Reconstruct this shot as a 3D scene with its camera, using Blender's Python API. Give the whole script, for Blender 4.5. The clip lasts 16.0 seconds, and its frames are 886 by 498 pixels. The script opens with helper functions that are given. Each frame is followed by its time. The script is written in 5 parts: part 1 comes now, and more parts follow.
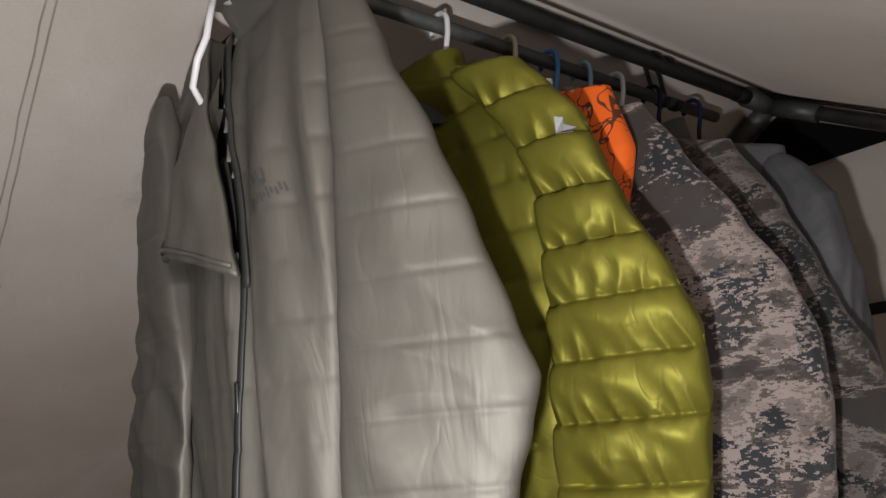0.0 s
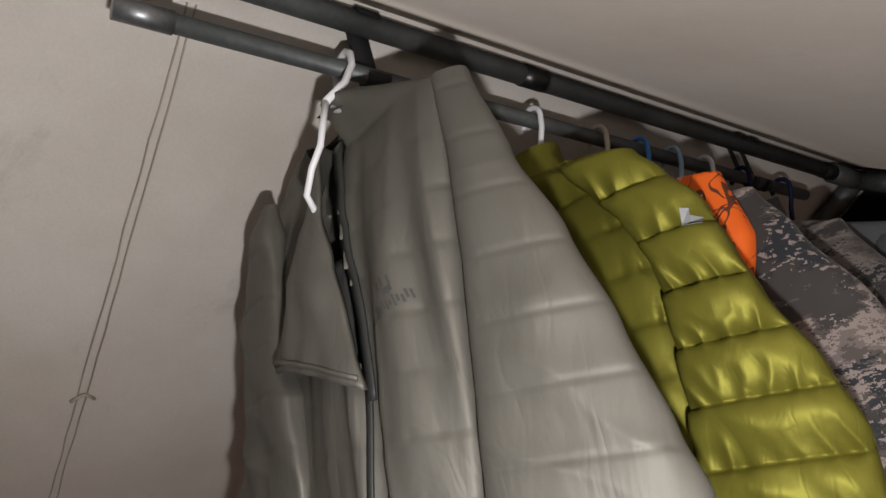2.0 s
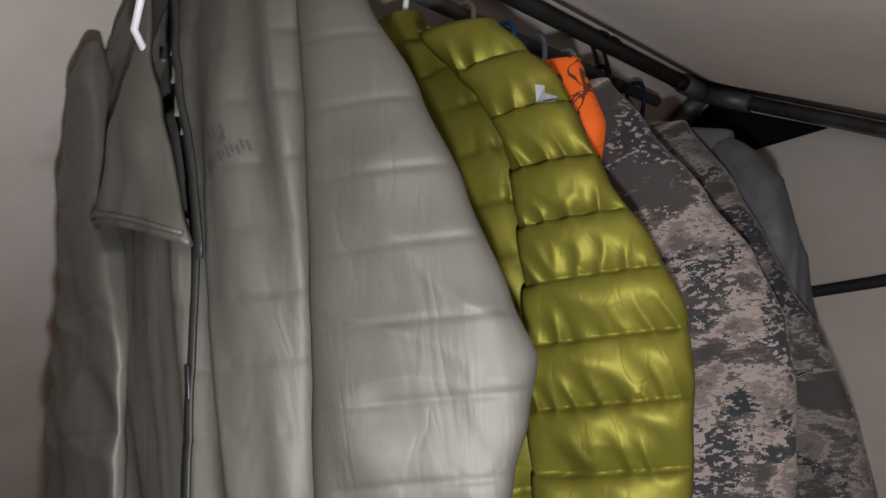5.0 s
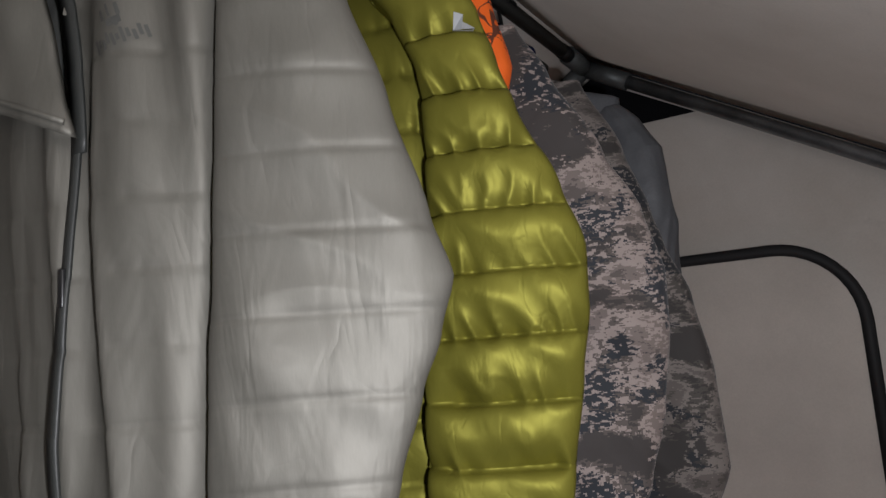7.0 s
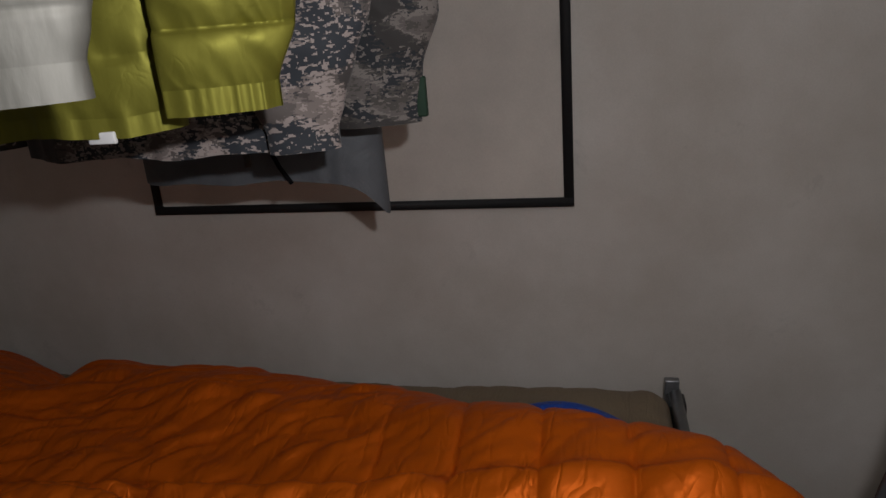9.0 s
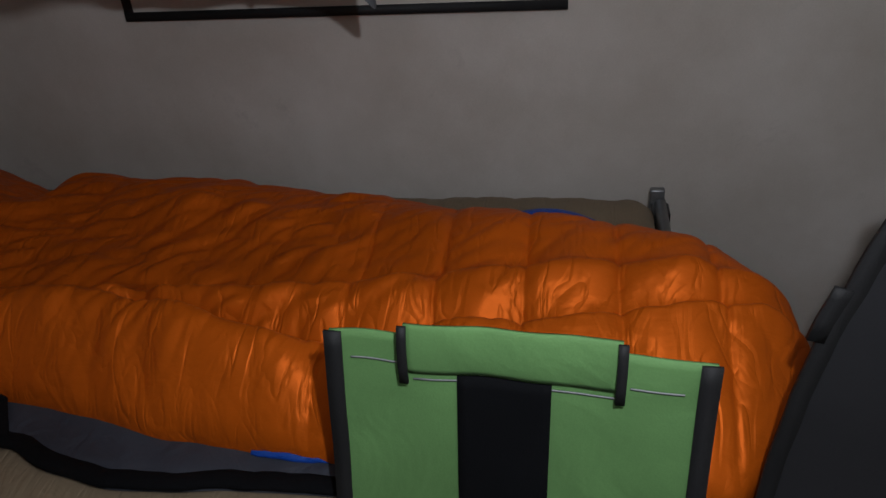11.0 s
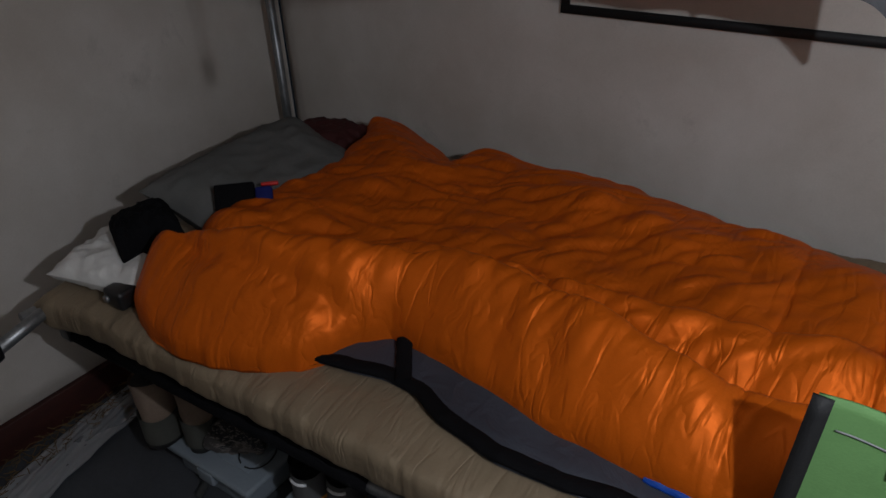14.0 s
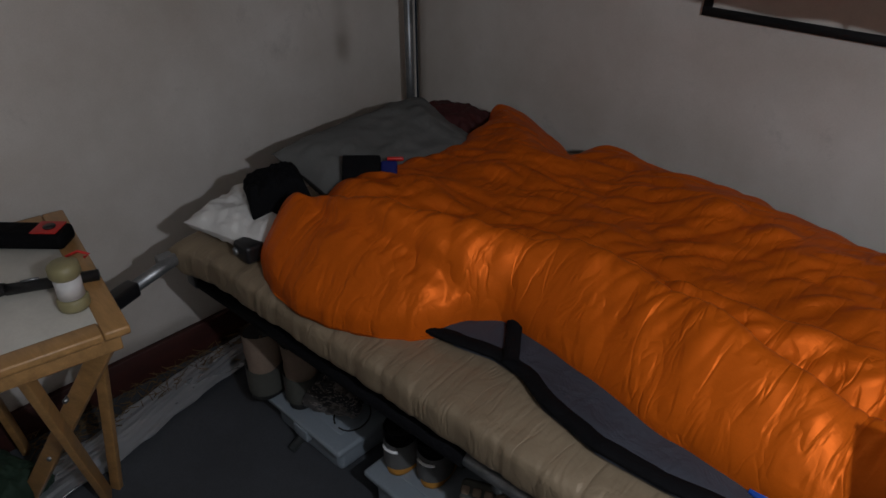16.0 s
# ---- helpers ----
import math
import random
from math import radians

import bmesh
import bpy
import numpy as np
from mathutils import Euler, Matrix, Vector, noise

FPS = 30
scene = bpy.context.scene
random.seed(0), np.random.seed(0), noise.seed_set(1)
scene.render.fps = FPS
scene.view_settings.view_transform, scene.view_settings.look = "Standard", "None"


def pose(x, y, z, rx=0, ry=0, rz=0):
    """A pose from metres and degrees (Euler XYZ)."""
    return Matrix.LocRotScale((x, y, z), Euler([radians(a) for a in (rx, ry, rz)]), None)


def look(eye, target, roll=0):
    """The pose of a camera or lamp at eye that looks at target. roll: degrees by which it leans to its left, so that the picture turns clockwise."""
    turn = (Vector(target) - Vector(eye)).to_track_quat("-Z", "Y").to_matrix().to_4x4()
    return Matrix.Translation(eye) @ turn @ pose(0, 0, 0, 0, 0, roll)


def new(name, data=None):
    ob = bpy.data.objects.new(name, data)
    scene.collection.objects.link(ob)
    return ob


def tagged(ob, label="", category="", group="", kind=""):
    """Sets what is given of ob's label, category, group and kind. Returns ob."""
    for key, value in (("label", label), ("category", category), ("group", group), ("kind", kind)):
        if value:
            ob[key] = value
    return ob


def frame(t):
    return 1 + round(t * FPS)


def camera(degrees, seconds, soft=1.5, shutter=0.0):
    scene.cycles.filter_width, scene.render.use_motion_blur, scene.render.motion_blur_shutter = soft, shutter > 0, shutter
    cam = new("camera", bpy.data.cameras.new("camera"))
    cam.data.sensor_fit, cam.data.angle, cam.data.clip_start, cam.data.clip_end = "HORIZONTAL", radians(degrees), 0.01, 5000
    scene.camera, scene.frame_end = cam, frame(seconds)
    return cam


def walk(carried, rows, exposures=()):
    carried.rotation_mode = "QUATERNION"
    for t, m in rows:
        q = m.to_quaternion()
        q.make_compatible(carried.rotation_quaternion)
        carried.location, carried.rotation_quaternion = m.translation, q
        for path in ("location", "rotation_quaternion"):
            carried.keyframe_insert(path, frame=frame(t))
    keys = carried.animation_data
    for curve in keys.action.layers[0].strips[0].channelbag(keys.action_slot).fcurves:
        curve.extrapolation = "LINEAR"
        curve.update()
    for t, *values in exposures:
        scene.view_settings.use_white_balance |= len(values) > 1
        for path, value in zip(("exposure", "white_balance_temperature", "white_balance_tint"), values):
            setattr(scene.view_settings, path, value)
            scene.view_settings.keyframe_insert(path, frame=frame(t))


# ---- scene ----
cam = camera(62.6, 16.0)
PATH = [
    (0, (2.36, -1.66, 1.743), (0.861, -0.42, 2.206), -5.8),
    (0.5, (2.353, -1.674, 1.761), (0.899, -0.439, 2.362), -7.0),
    (1, (2.337, -1.689, 1.764), (0.906, -0.469, 2.446), -7.5),
    (1.5, (2.321, -1.705, 1.776), (0.873, -0.517, 2.475), -8.0),
    (2, (2.295, -1.709, 1.777), (0.795, -0.585, 2.474), -7.3),
    (2.5, (2.313, -1.676, 1.769), (0.911, -0.366, 2.332), -8.8),
    (3, (2.319, -1.666, 1.762), (0.977, -0.279, 2.284), -9.0),
    (3.5, (2.309, -1.66, 1.76), (0.983, -0.231, 2.208), -7.7),
    (3.7, (2.31, -1.662, 1.762), (0.98, -0.227, 2.175), -7.5),
    (5.8, (2.251, -1.675, 1.735), (0.946, -0.205, 2.104), -4.5),
    (6, (2.248, -1.67, 1.729), (0.988, -0.155, 2.073), -4.2),
    (6.5, (2.231, -1.674, 1.721), (1.121, -0.04, 2.034), -4.1),
    (7, (2.221, -1.683, 1.715), (1.172, -0.005, 2.004), -4.1),
    (7.5, (2.218, -1.689, 1.706), (1.353, 0.102, 1.916), -4.9),
    (8, (2.215, -1.714, 1.664), (1.545, 0.17, 1.623), -5.5),
    (8.5, (2.216, -1.711, 1.61), (1.677, 0.183, 1.261), -5.3),
    (9, (2.211, -1.722, 1.559), (1.803, 0.124, 0.908), -4.7),
    (9.2, (2.21, -1.723, 1.559), (1.841, 0.085, 0.789), -4.8),
    (9.5, (2.207, -1.731, 1.53), (1.89, 0.024, 0.625), -4.5),
    (9.7, (2.213, -1.738, 1.521), (1.914, -0.022, 0.537), -4.9),
    (11.8, (2.164, -1.732, 1.512), (1.66, -0.121, 0.44), -4.2),
    (12, (2.149, -1.734, 1.515), (1.592, -0.135, 0.45), -3.9),
    (12.5, (2.112, -1.739, 1.516), (1.419, -0.181, 0.47), -3.1),
    (13, (2.079, -1.75, 1.52), (1.26, -0.25, 0.481), -2.7),
    (13.5, (2.014, -1.759, 1.519), (1.086, -0.315, 0.492), -2.9),
    (14, (1.932, -1.788, 1.52), (0.915, -0.403, 0.497), -2.7),
    (14.5, (1.918, -1.804, 1.519), (0.823, -0.479, 0.497), -1.6),
    (15, (1.915, -1.826, 1.522), (0.763, -0.556, 0.492), -1.4),
    (15.5, (1.91, -1.839, 1.518), (0.722, -0.604, 0.487), -0.7),
    (16, (1.907, -1.851, 1.518), (0.71, -0.626, 0.485), -0.4),
]
EXPOSURES = [(0.0, 0.38, 6600, 10), (3.7, 0.30, 6600, 10), (6.0, 0.2, 6150, 10), (7.5, 0.12, 6150, 10), (8.5, 0.02, 6400, 10), (9.5, 0.1, 6050, 8), (12.0, 0.16, 5850, 7),
             (12.7, 0.2, 5850, 7), (14.0, 0.46, 5850, 7), (16.0, 0.64, 5850, 7)]
walk(cam, [(t, look(eye, target, roll)) for t, eye, target, roll in PATH], EXPOSURES)

from mathutils.bvhtree import BVHTree

# ---- light: one small torch beside the film camera in a dark tent ----
world = bpy.data.worlds.new("night")
scene.world = world
world.use_nodes = True
world.node_tree.nodes["Background"].inputs[0].default_value = (0.02, 0.025, 0.035, 1)
world.node_tree.nodes["Background"].inputs[1].default_value = 0.1
torch = new("torch_light", bpy.data.lights.new("torch_light", "POINT"))
torch.data.energy, torch.data.shadow_soft_size, torch.data.color = 19.0, 0.012, (1.0, 0.975, 0.985)
torch.location = (2.288, -1.667, 1.645)

# ---- plan of the tent, metres ----
RIDGE_X, RIDGE_Z, EAVE_Z, WIDE, DEEP, FLOOR = 1.641, 2.38, 1.385, 3.282, -4.2, -0.04
SLOPE = (RIDGE_Z - EAVE_Z) / RIDGE_X


# ---- materials ----
def nodes_of(name):
    m = bpy.data.materials.new(name)
    m.use_nodes = True
    nt = m.node_tree
    return m, nt, nt.nodes["Principled BSDF"]


def add(nt, kind, **sets):
    n = nt.nodes.new(kind)
    for key, value in sets.items():
        n.inputs[key.replace("_", " ")].default_value = value
    return n


def surface(name, colour, rough=0.7, metal=0.0, vary=0.25, big=3.0, fine=60.0, bump=0.15, fold=0.0, fold_size=9.0,
            stretch=(1, 1, 1), sheen=0.0, stain=None, coat=0.0, gloss=0.5, satin=False, crumple=(), smudge=0.0):
    """Colour with blotches at two sizes, grain relief and soft creases."""
    m, nt, bsdf = nodes_of(name)
    link = nt.links.new
    co = nt.nodes.new("ShaderNodeTexCoord")
    mp = nt.nodes.new("ShaderNodeMapping")
    mp.inputs["Scale"].default_value = stretch
    link(co.outputs["Object"], mp.inputs["Vector"])
    a = add(nt, "ShaderNodeTexNoise", Scale=big, Detail=5.0, Roughness=0.6)
    b = add(nt, "ShaderNodeTexNoise", Scale=fine, Detail=3.0)
    for n in (a, b):
        link(mp.outputs[0], n.inputs["Vector"])
    dark = nt.nodes.new("ShaderNodeMix")
    dark.data_type = "RGBA"
    low = tuple(c * (1 - vary) for c in (stain or colour)) + (1,)
    high = tuple(min(1, c * (1 + vary * 0.6)) for c in colour) + (1,)
    dark.inputs[6].default_value, dark.inputs[7].default_value = low, high
    ramp = nt.nodes.new("ShaderNodeMapRange")
    ramp.inputs[1].default_value, ramp.inputs[2].default_value = 0.32, 0.66
    link(a.outputs[0], ramp.inputs[0])
    link(ramp.outputs[0], dark.inputs[0])
    grain = nt.nodes.new("ShaderNodeMix")
    grain.data_type, grain.blend_type = "RGBA", "MULTIPLY"
    grain.inputs[0].default_value = 1.0
    g2 = nt.nodes.new("ShaderNodeMapRange")
    g2.inputs[1].default_value, g2.inputs[2].default_value = 0.3, 0.7
    g2.inputs[3].default_value, g2.inputs[4].default_value = 1 - vary * 0.5, 1.0
    link(b.outputs[0], g2.inputs[0])
    link(dark.outputs[2], grain.inputs[6])
    link(g2.outputs[0], grain.inputs[7])
    tone = grain.outputs[2]
    if smudge:
        # sparse rubbed marks
        sm = add(nt, "ShaderNodeTexNoise", Scale=4.5, Detail=8.0, Roughness=0.72, Distortion=0.4)
        link(co.outputs["Object"], sm.inputs["Vector"])
        sr = nt.nodes.new("ShaderNodeMapRange")
        sr.inputs[1].default_value, sr.inputs[2].default_value, sr.inputs[3].default_value, sr.inputs[4].default_value = 0.60, 0.74, 1.0, 1.0 - smudge
        link(sm.outputs[0], sr.inputs[0])
        mark = nt.nodes.new("ShaderNodeMix")
        mark.data_type, mark.blend_type = "RGBA", "MULTIPLY"
        mark.inputs[0].default_value = 1.0
        link(tone, mark.inputs[6])
        link(sr.outputs[0], mark.inputs[7])
        tone = mark.outputs[2]
    link(tone, bsdf.inputs["Base Color"])
    bsdf.inputs["Roughness"].default_value, bsdf.inputs["Metallic"].default_value = rough, metal
    bsdf.inputs["Sheen Weight"].default_value = sheen
    if sheen:
        bsdf.inputs["Sheen Tint"].default_value = tuple((c / max(colour)) ** 1.6 for c in colour) + (1,)
    bsdf.inputs["Coat Weight"].default_value = coat
    bsdf.inputs["Specular IOR Level"].default_value = gloss
    if satin:
        top = max(colour)
        bsdf.inputs["Specular Tint"].default_value = tuple(0.25 + 0.75 * c / top for c in colour) + (1,)
    rr = nt.nodes.new("ShaderNodeMapRange")
    rr.inputs[3].default_value, rr.inputs[4].default_value = max(0.05, rough - 0.1), min(1, rough + 0.1)
    link(a.outputs[0], rr.inputs[0])
    link(rr.outputs[0], bsdf.inputs["Roughness"])
    height = b.outputs[0]
    b1 = add(nt, "ShaderNodeBump", Strength=bump, Distance=0.002)
    link(height, b1.inputs["Height"])
    last = b1
    if fold:
        f = add(nt, "ShaderNodeTexNoise", Scale=fold_size, Detail=3.0, Roughness=0.55, Distortion=0.8)
        link(mp.outputs[0], f.inputs["Vector"])
        b2 = add(nt, "ShaderNodeBump", Strength=fold, Distance=0.02)
        link(f.outputs[0], b2.inputs["Height"])
        link(b1.outputs[0], b2.inputs["Normal"])
        last = b2
    if crumple:
        # two families of short sharp creases, one giving way to the other in patches
        strength, depth, families = crumple
        made = []
        for turn, scale in families:
            cm = add(nt, "ShaderNodeMapping", Rotation=turn, Scale=scale)
            link(co.outputs["Object"], cm.inputs["Vector"])
            c = add(nt, "ShaderNodeTexNoise", Scale=1.0, Detail=2.5, Roughness=0.5, Distortion=0.7)
            link(cm.outputs[0], c.inputs["Vector"])
            sub = nt.nodes.new("ShaderNodeMath")
            sub.operation = "SUBTRACT"
            sub.inputs[1].default_value = 0.5
            link(c.outputs[0], sub.inputs[0])
            ab = nt.nodes.new("ShaderNodeMath")
            ab.operation = "ABSOLUTE"
            link(sub.outputs[0], ab.inputs[0])
            flat = nt.nodes.new("ShaderNodeMath")
            flat.operation = "SMOOTH_MIN"
            flat.inputs[1].default_value, flat.inputs[2].default_value = 0.075, 0.03
            link(ab.outputs[0], flat.inputs[0])
            made.append(flat)
        patch = add(nt, "ShaderNodeTexNoise", Scale=5.0, Detail=1.0)
        link(co.outputs["Object"], patch.inputs["Vector"])
        pr = nt.nodes.new("ShaderNodeMapRange")
        pr.inputs[1].default_value, pr.inputs[2].default_value = 0.42, 0.58
        link(patch.outputs[0], pr.inputs[0])
        both = nt.nodes.new("ShaderNodeMix")
        link(pr.outputs[0], both.inputs[0])
        link(made[0].outputs[0], both.inputs[2])
        link(made[1].outputs[0], both.inputs[3])
        b3 = add(nt, "ShaderNodeBump", Strength=strength, Distance=depth)
        link(both.outputs[0], b3.inputs["Height"])
        link(last.outputs[0], b3.inputs["Normal"])
        last = b3
    link(last.outputs[0], bsdf.inputs["Normal"])
    return m


def branch_print(name, ground, twig, pale, rough=0.8):
    """Blaze ground with dense branching twig lines and a few pale spots."""
    m, nt, bsdf = nodes_of(name)
    link = nt.links.new
    co = nt.nodes.new("ShaderNodeTexCoord")
    colour = None
    for scale, stretch, width in ((1.0, (24, 15, 10), 0.013), (1.0, (13, 13, 22), 0.012)):
        mp = add(nt, "ShaderNodeMapping", Rotation=(0.3, 0.5, 0.4), Scale=stretch)
        link(co.outputs["Object"], mp.inputs["Vector"])
        n = add(nt, "ShaderNodeTexNoise", Scale=scale, Detail=1.5, Distortion=1.3)
        link(mp.outputs[0], n.inputs["Vector"])
        sub = nt.nodes.new("ShaderNodeMath")
        sub.operation = "SUBTRACT"
        sub.inputs[1].default_value = 0.5
        link(n.outputs[0], sub.inputs[0])
        ab = nt.nodes.new("ShaderNodeMath")
        ab.operation = "ABSOLUTE"
        link(sub.outputs[0], ab.inputs[0])
        lt = nt.nodes.new("ShaderNodeMath")
        lt.operation = "LESS_THAN"
        lt.inputs[1].default_value = width
        link(ab.outputs[0], lt.inputs[0])
        mix = nt.nodes.new("ShaderNodeMix")
        mix.data_type = "RGBA"
        mix.inputs[7].default_value = (*twig, 1)
        mix.inputs[6].default_value = (*ground, 1)
        if colour:
            link(colour, mix.inputs[6])
        link(lt.outputs[0], mix.inputs[0])
        colour = mix.outputs[2]
    spot = add(nt, "ShaderNodeTexNoise", Scale=26.0, Detail=1.0)
    link(co.outputs["Object"], spot.inputs["Vector"])
    gt = nt.nodes.new("ShaderNodeMath")
    gt.operation = "GREATER_THAN"
    gt.inputs[1].default_value = 0.71
    link(spot.outputs[0], gt.inputs[0])
    mix = nt.nodes.new("ShaderNodeMix")
    mix.data_type = "RGBA"
    mix.inputs[7].default_value = (*pale, 1)
    link(colour, mix.inputs[6])
    link(gt.outputs[0], mix.inputs[0])
    link(mix.outputs[2], bsdf.inputs["Base Color"])
    bsdf.inputs["Roughness"].default_value = rough
    f = add(nt, "ShaderNodeTexNoise", Scale=20.0, Detail=3.0)
    link(co.outputs["Object"], f.inputs["Vector"])
    bp = add(nt, "ShaderNodeBump", Strength=0.3, Distance=0.012)
    link(f.outputs[0], bp.inputs["Height"])
    link(bp.outputs[0], bsdf.inputs["Normal"])
    return m


def camouflage(name, tones, pixel=0.0013, size=8.0, rough=0.8):
    """Blocky printed camouflage: broad pale and brown patches, broken by clusters of small dark and pale dashes."""
    m, nt, bsdf = nodes_of(name)
    link = nt.links.new
    co = nt.nodes.new("ShaderNodeTexCoord")
    snap = nt.nodes.new("ShaderNodeVectorMath")
    snap.operation = "SNAP"
    snap.inputs[1].default_value = (pixel * 1.6, pixel * 1.6, pixel)
    link(co.outputs["Object"], snap.inputs[0])

    def field(scale, stretch, detail, distortion=0.0, turn=(0, 0, 0)):
        mp = add(nt, "ShaderNodeMapping", Scale=stretch, Rotation=turn)
        link(snap.outputs[0], mp.inputs["Vector"])
        n = add(nt, "ShaderNodeTexNoise", Scale=scale, Detail=detail, Roughness=0.6, Distortion=distortion)
        link(mp.outputs[0], n.inputs["Vector"])
        return n.outputs[0]

    def above(value, level):
        n = nt.nodes.new("ShaderNodeMath")
        n.operation = "GREATER_THAN"
        n.inputs[1].default_value = level
        link(value, n.inputs[0])
        return n.outputs[0]

    def both(a, b):
        n = nt.nodes.new("ShaderNodeMath")
        n.operation = "MULTIPLY"
        link(a, n.inputs[0])
        link(b, n.inputs[1])
        return n.outputs[0]

    def over(colour, tone, mask):
        n = nt.nodes.new("ShaderNodeMix")
        n.data_type = "RGBA"
        link(colour, n.inputs[6])
        n.inputs[7].default_value = (*tone, 1)
        link(mask, n.inputs[0])
        return n.outputs[2]

    def mixed(a, b, weight):
        n = nt.nodes.new("ShaderNodeMath")
        n.operation = "MULTIPLY_ADD"
        n.inputs[1].default_value = weight
        link(b, n.inputs[0])
        link(a, n.inputs[2])
        return n.outputs[0]

    # broad smears whose borders break up into short dashes
    patch = field(size, (1.0, 1.0, 1.7), 2.0, 0.5)
    dash = field(1.0, (95, 95, 260), 1.5, 0.5, (0.12, 0.1, 0.3))
    ramp = nt.nodes.new("ShaderNodeValToRGB")
    ramp.color_ramp.interpolation = "CONSTANT"
    els = ramp.color_ramp.elements
    while len(els) < 5:
        els.new(0.5)
    for e, p, c in zip(els, (0.0, 0.562, 0.602, 0.658, 0.725), (tones[1], tones[2], tones[4], tones[3], tones[2])):
        e.position, e.color = p, (*c, 1)
    link(mixed(patch, dash, 0.22), ramp.inputs[0])
    shade = field(size * 1.25, (1.0, 1.0, 1.5), 1.5, 0.6, (0.7, 0.2, 0.4))
    colour = over(ramp.outputs[0], tones[0], above(mixed(shade, dash, 0.34), 0.725))
    fleck = field(1.0, (120, 120, 210), 0.5, 0.3, (0.2, 0.2, 0.1))
    colour = over(colour, tones[4], both(above(fleck, 0.60), above(shade, 0.50)))
    link(colour, bsdf.inputs["Base Color"])
    bsdf.inputs["Roughness"].default_value = rough
    bsdf.inputs["Sheen Weight"].default_value = 0.1
    f = add(nt, "ShaderNodeTexNoise", Scale=16.0, Detail=3.0, Distortion=0.7)
    link(co.outputs["Object"], f.inputs["Vector"])
    bp = add(nt, "ShaderNodeBump", Strength=0.35, Distance=0.01)
    link(f.outputs[0], bp.inputs["Height"])
    link(bp.outputs[0], bsdf.inputs["Normal"])
    return m


CANVAS = surface("canvas", (0.60, 0.562, 0.52), 0.9, vary=0.12, big=2.2, fine=240, bump=0.12, fold=0.12, fold_size=2.5, stain=(0.56, 0.51, 0.45), sheen=0.45, smudge=0.22)
CANVAS_FLAP = surface("window_flap_canvas", (0.59, 0.54, 0.485), 0.9, vary=0.12, big=4, fine=240, bump=0.12, fold=0.2, fold_size=4)
WEB = surface("black_webbing", (0.012, 0.012, 0.013), 0.7, vary=0.3, fine=400, bump=0.3)
STEEL = surface("galvanised_steel", (0.30, 0.31, 0.32), 0.42, metal=0.85, vary=0.3, big=14, fine=180, bump=0.08)
STEEL_DARK = surface("dull_steel", (0.13, 0.14, 0.14), 0.5, metal=0.6, vary=0.35, big=10, fine=150, bump=0.1)
TAPE = surface("black_tape", (0.01, 0.01, 0.01), 0.35, vary=0.3, fine=120)
SEAM = surface("seam_thread", (0.44, 0.395, 0.335), 0.9, vary=0.3, fine=300)
GREY_NYLON = surface("grey_green_nylon", (0.138, 0.132, 0.114), 0.58, metal=0.52, vary=0.1, big=5, fine=350, bump=0.03, fold=0.10, fold_size=11, stretch=(1.8, 1.8, 0.5), gloss=0.4, crumple=(0.24, 0.012, (((0, 0, 0), (30, 30, 5)), ((0, 0.35, 0), (17, 17, 9)))))
GREY_LINING = surface("dark_lining", (0.035, 0.04, 0.045), 0.6, vary=0.3)
OLIVE = surface("olive_shell", (0.148, 0.138, 0.022), 0.48, metal=0.36, vary=0.08, big=6, fine=300, bump=0.02, fold=0.05, fold_size=16, stretch=(1.6, 1.6, 0.8), gloss=0.3, satin=True, crumple=(0.22, 0.010, (((0, 0, 0.3), (40, 40, 16)), ((0.6, 0.4, 0), (30, 30, 20)))))
BLAZE = branch_print("blaze_orange_print", (0.80, 0.125, 0.006), (0.11, 0.028, 0.010), (0.60, 0.36, 0.24))
CAMO = camouflage("grey_camo", ((0.018, 0.021, 0.027), (0.042, 0.036, 0.034), (0.085, 0.070, 0.063), (0.155, 0.125, 0.113), (0.27, 0.222, 0.202)))
CAMO_DARK = camouflage("dark_camo", ((0.012, 0.014, 0.018), (0.032, 0.028, 0.026), (0.06, 0.052, 0.046), (0.10, 0.085, 0.077), (0.16, 0.138, 0.125)), size=9.5)
GREY_SHELL = surface("slate_shell", (0.085, 0.088, 0.096), 0.6, vary=0.2, big=6, fine=300, bump=0.06, fold=0.25, fold_size=14)
BAG = surface("orange_ripstop", (0.57, 0.108, 0.004), 0.46, metal=0.3, vary=0.12, big=4, fine=300, bump=0.02, fold=0.16, fold_size=12, stretch=(0.8, 1.3, 1), gloss=0.3, satin=True, crumple=(0.62, 0.030, (((0, 0, 0.5), (18, 8, 8)), ((0, 0, -0.9), (22, 7, 7)))))
BAG_LINING = surface("slate_lining", (0.035, 0.04, 0.055), 0.6, vary=0.25, fine=250, fold=0.4, fold_size=14)
BAG_BLUE = surface("blue_shell", (0.01, 0.06, 0.36), 0.4, vary=0.2, fold=0.5, fold_size=24)
BLACK_CLOTH = surface("black_cloth", (0.0035, 0.0035, 0.0045), 0.85, vary=0.35, fine=260, fold=0.3, fold_size=20, gloss=0.12)
PAD = surface("tan_pad", (0.225, 0.172, 0.11), 0.55, metal=0.15, vary=0.12, big=5, fine=260, bump=0.05, fold=0.2, fold_size=16, gloss=0.4, crumple=(0.9, 0.014, (((0, 0, 0.12), (38, 5, 6)), ((0, 0, -0.15), (26, 5, 6)))))
PILLOW = surface("grey_pillowcase", (0.105, 0.105, 0.10), 0.85, vary=0.15, big=5, fine=220, fold=0.3, fold_size=10)
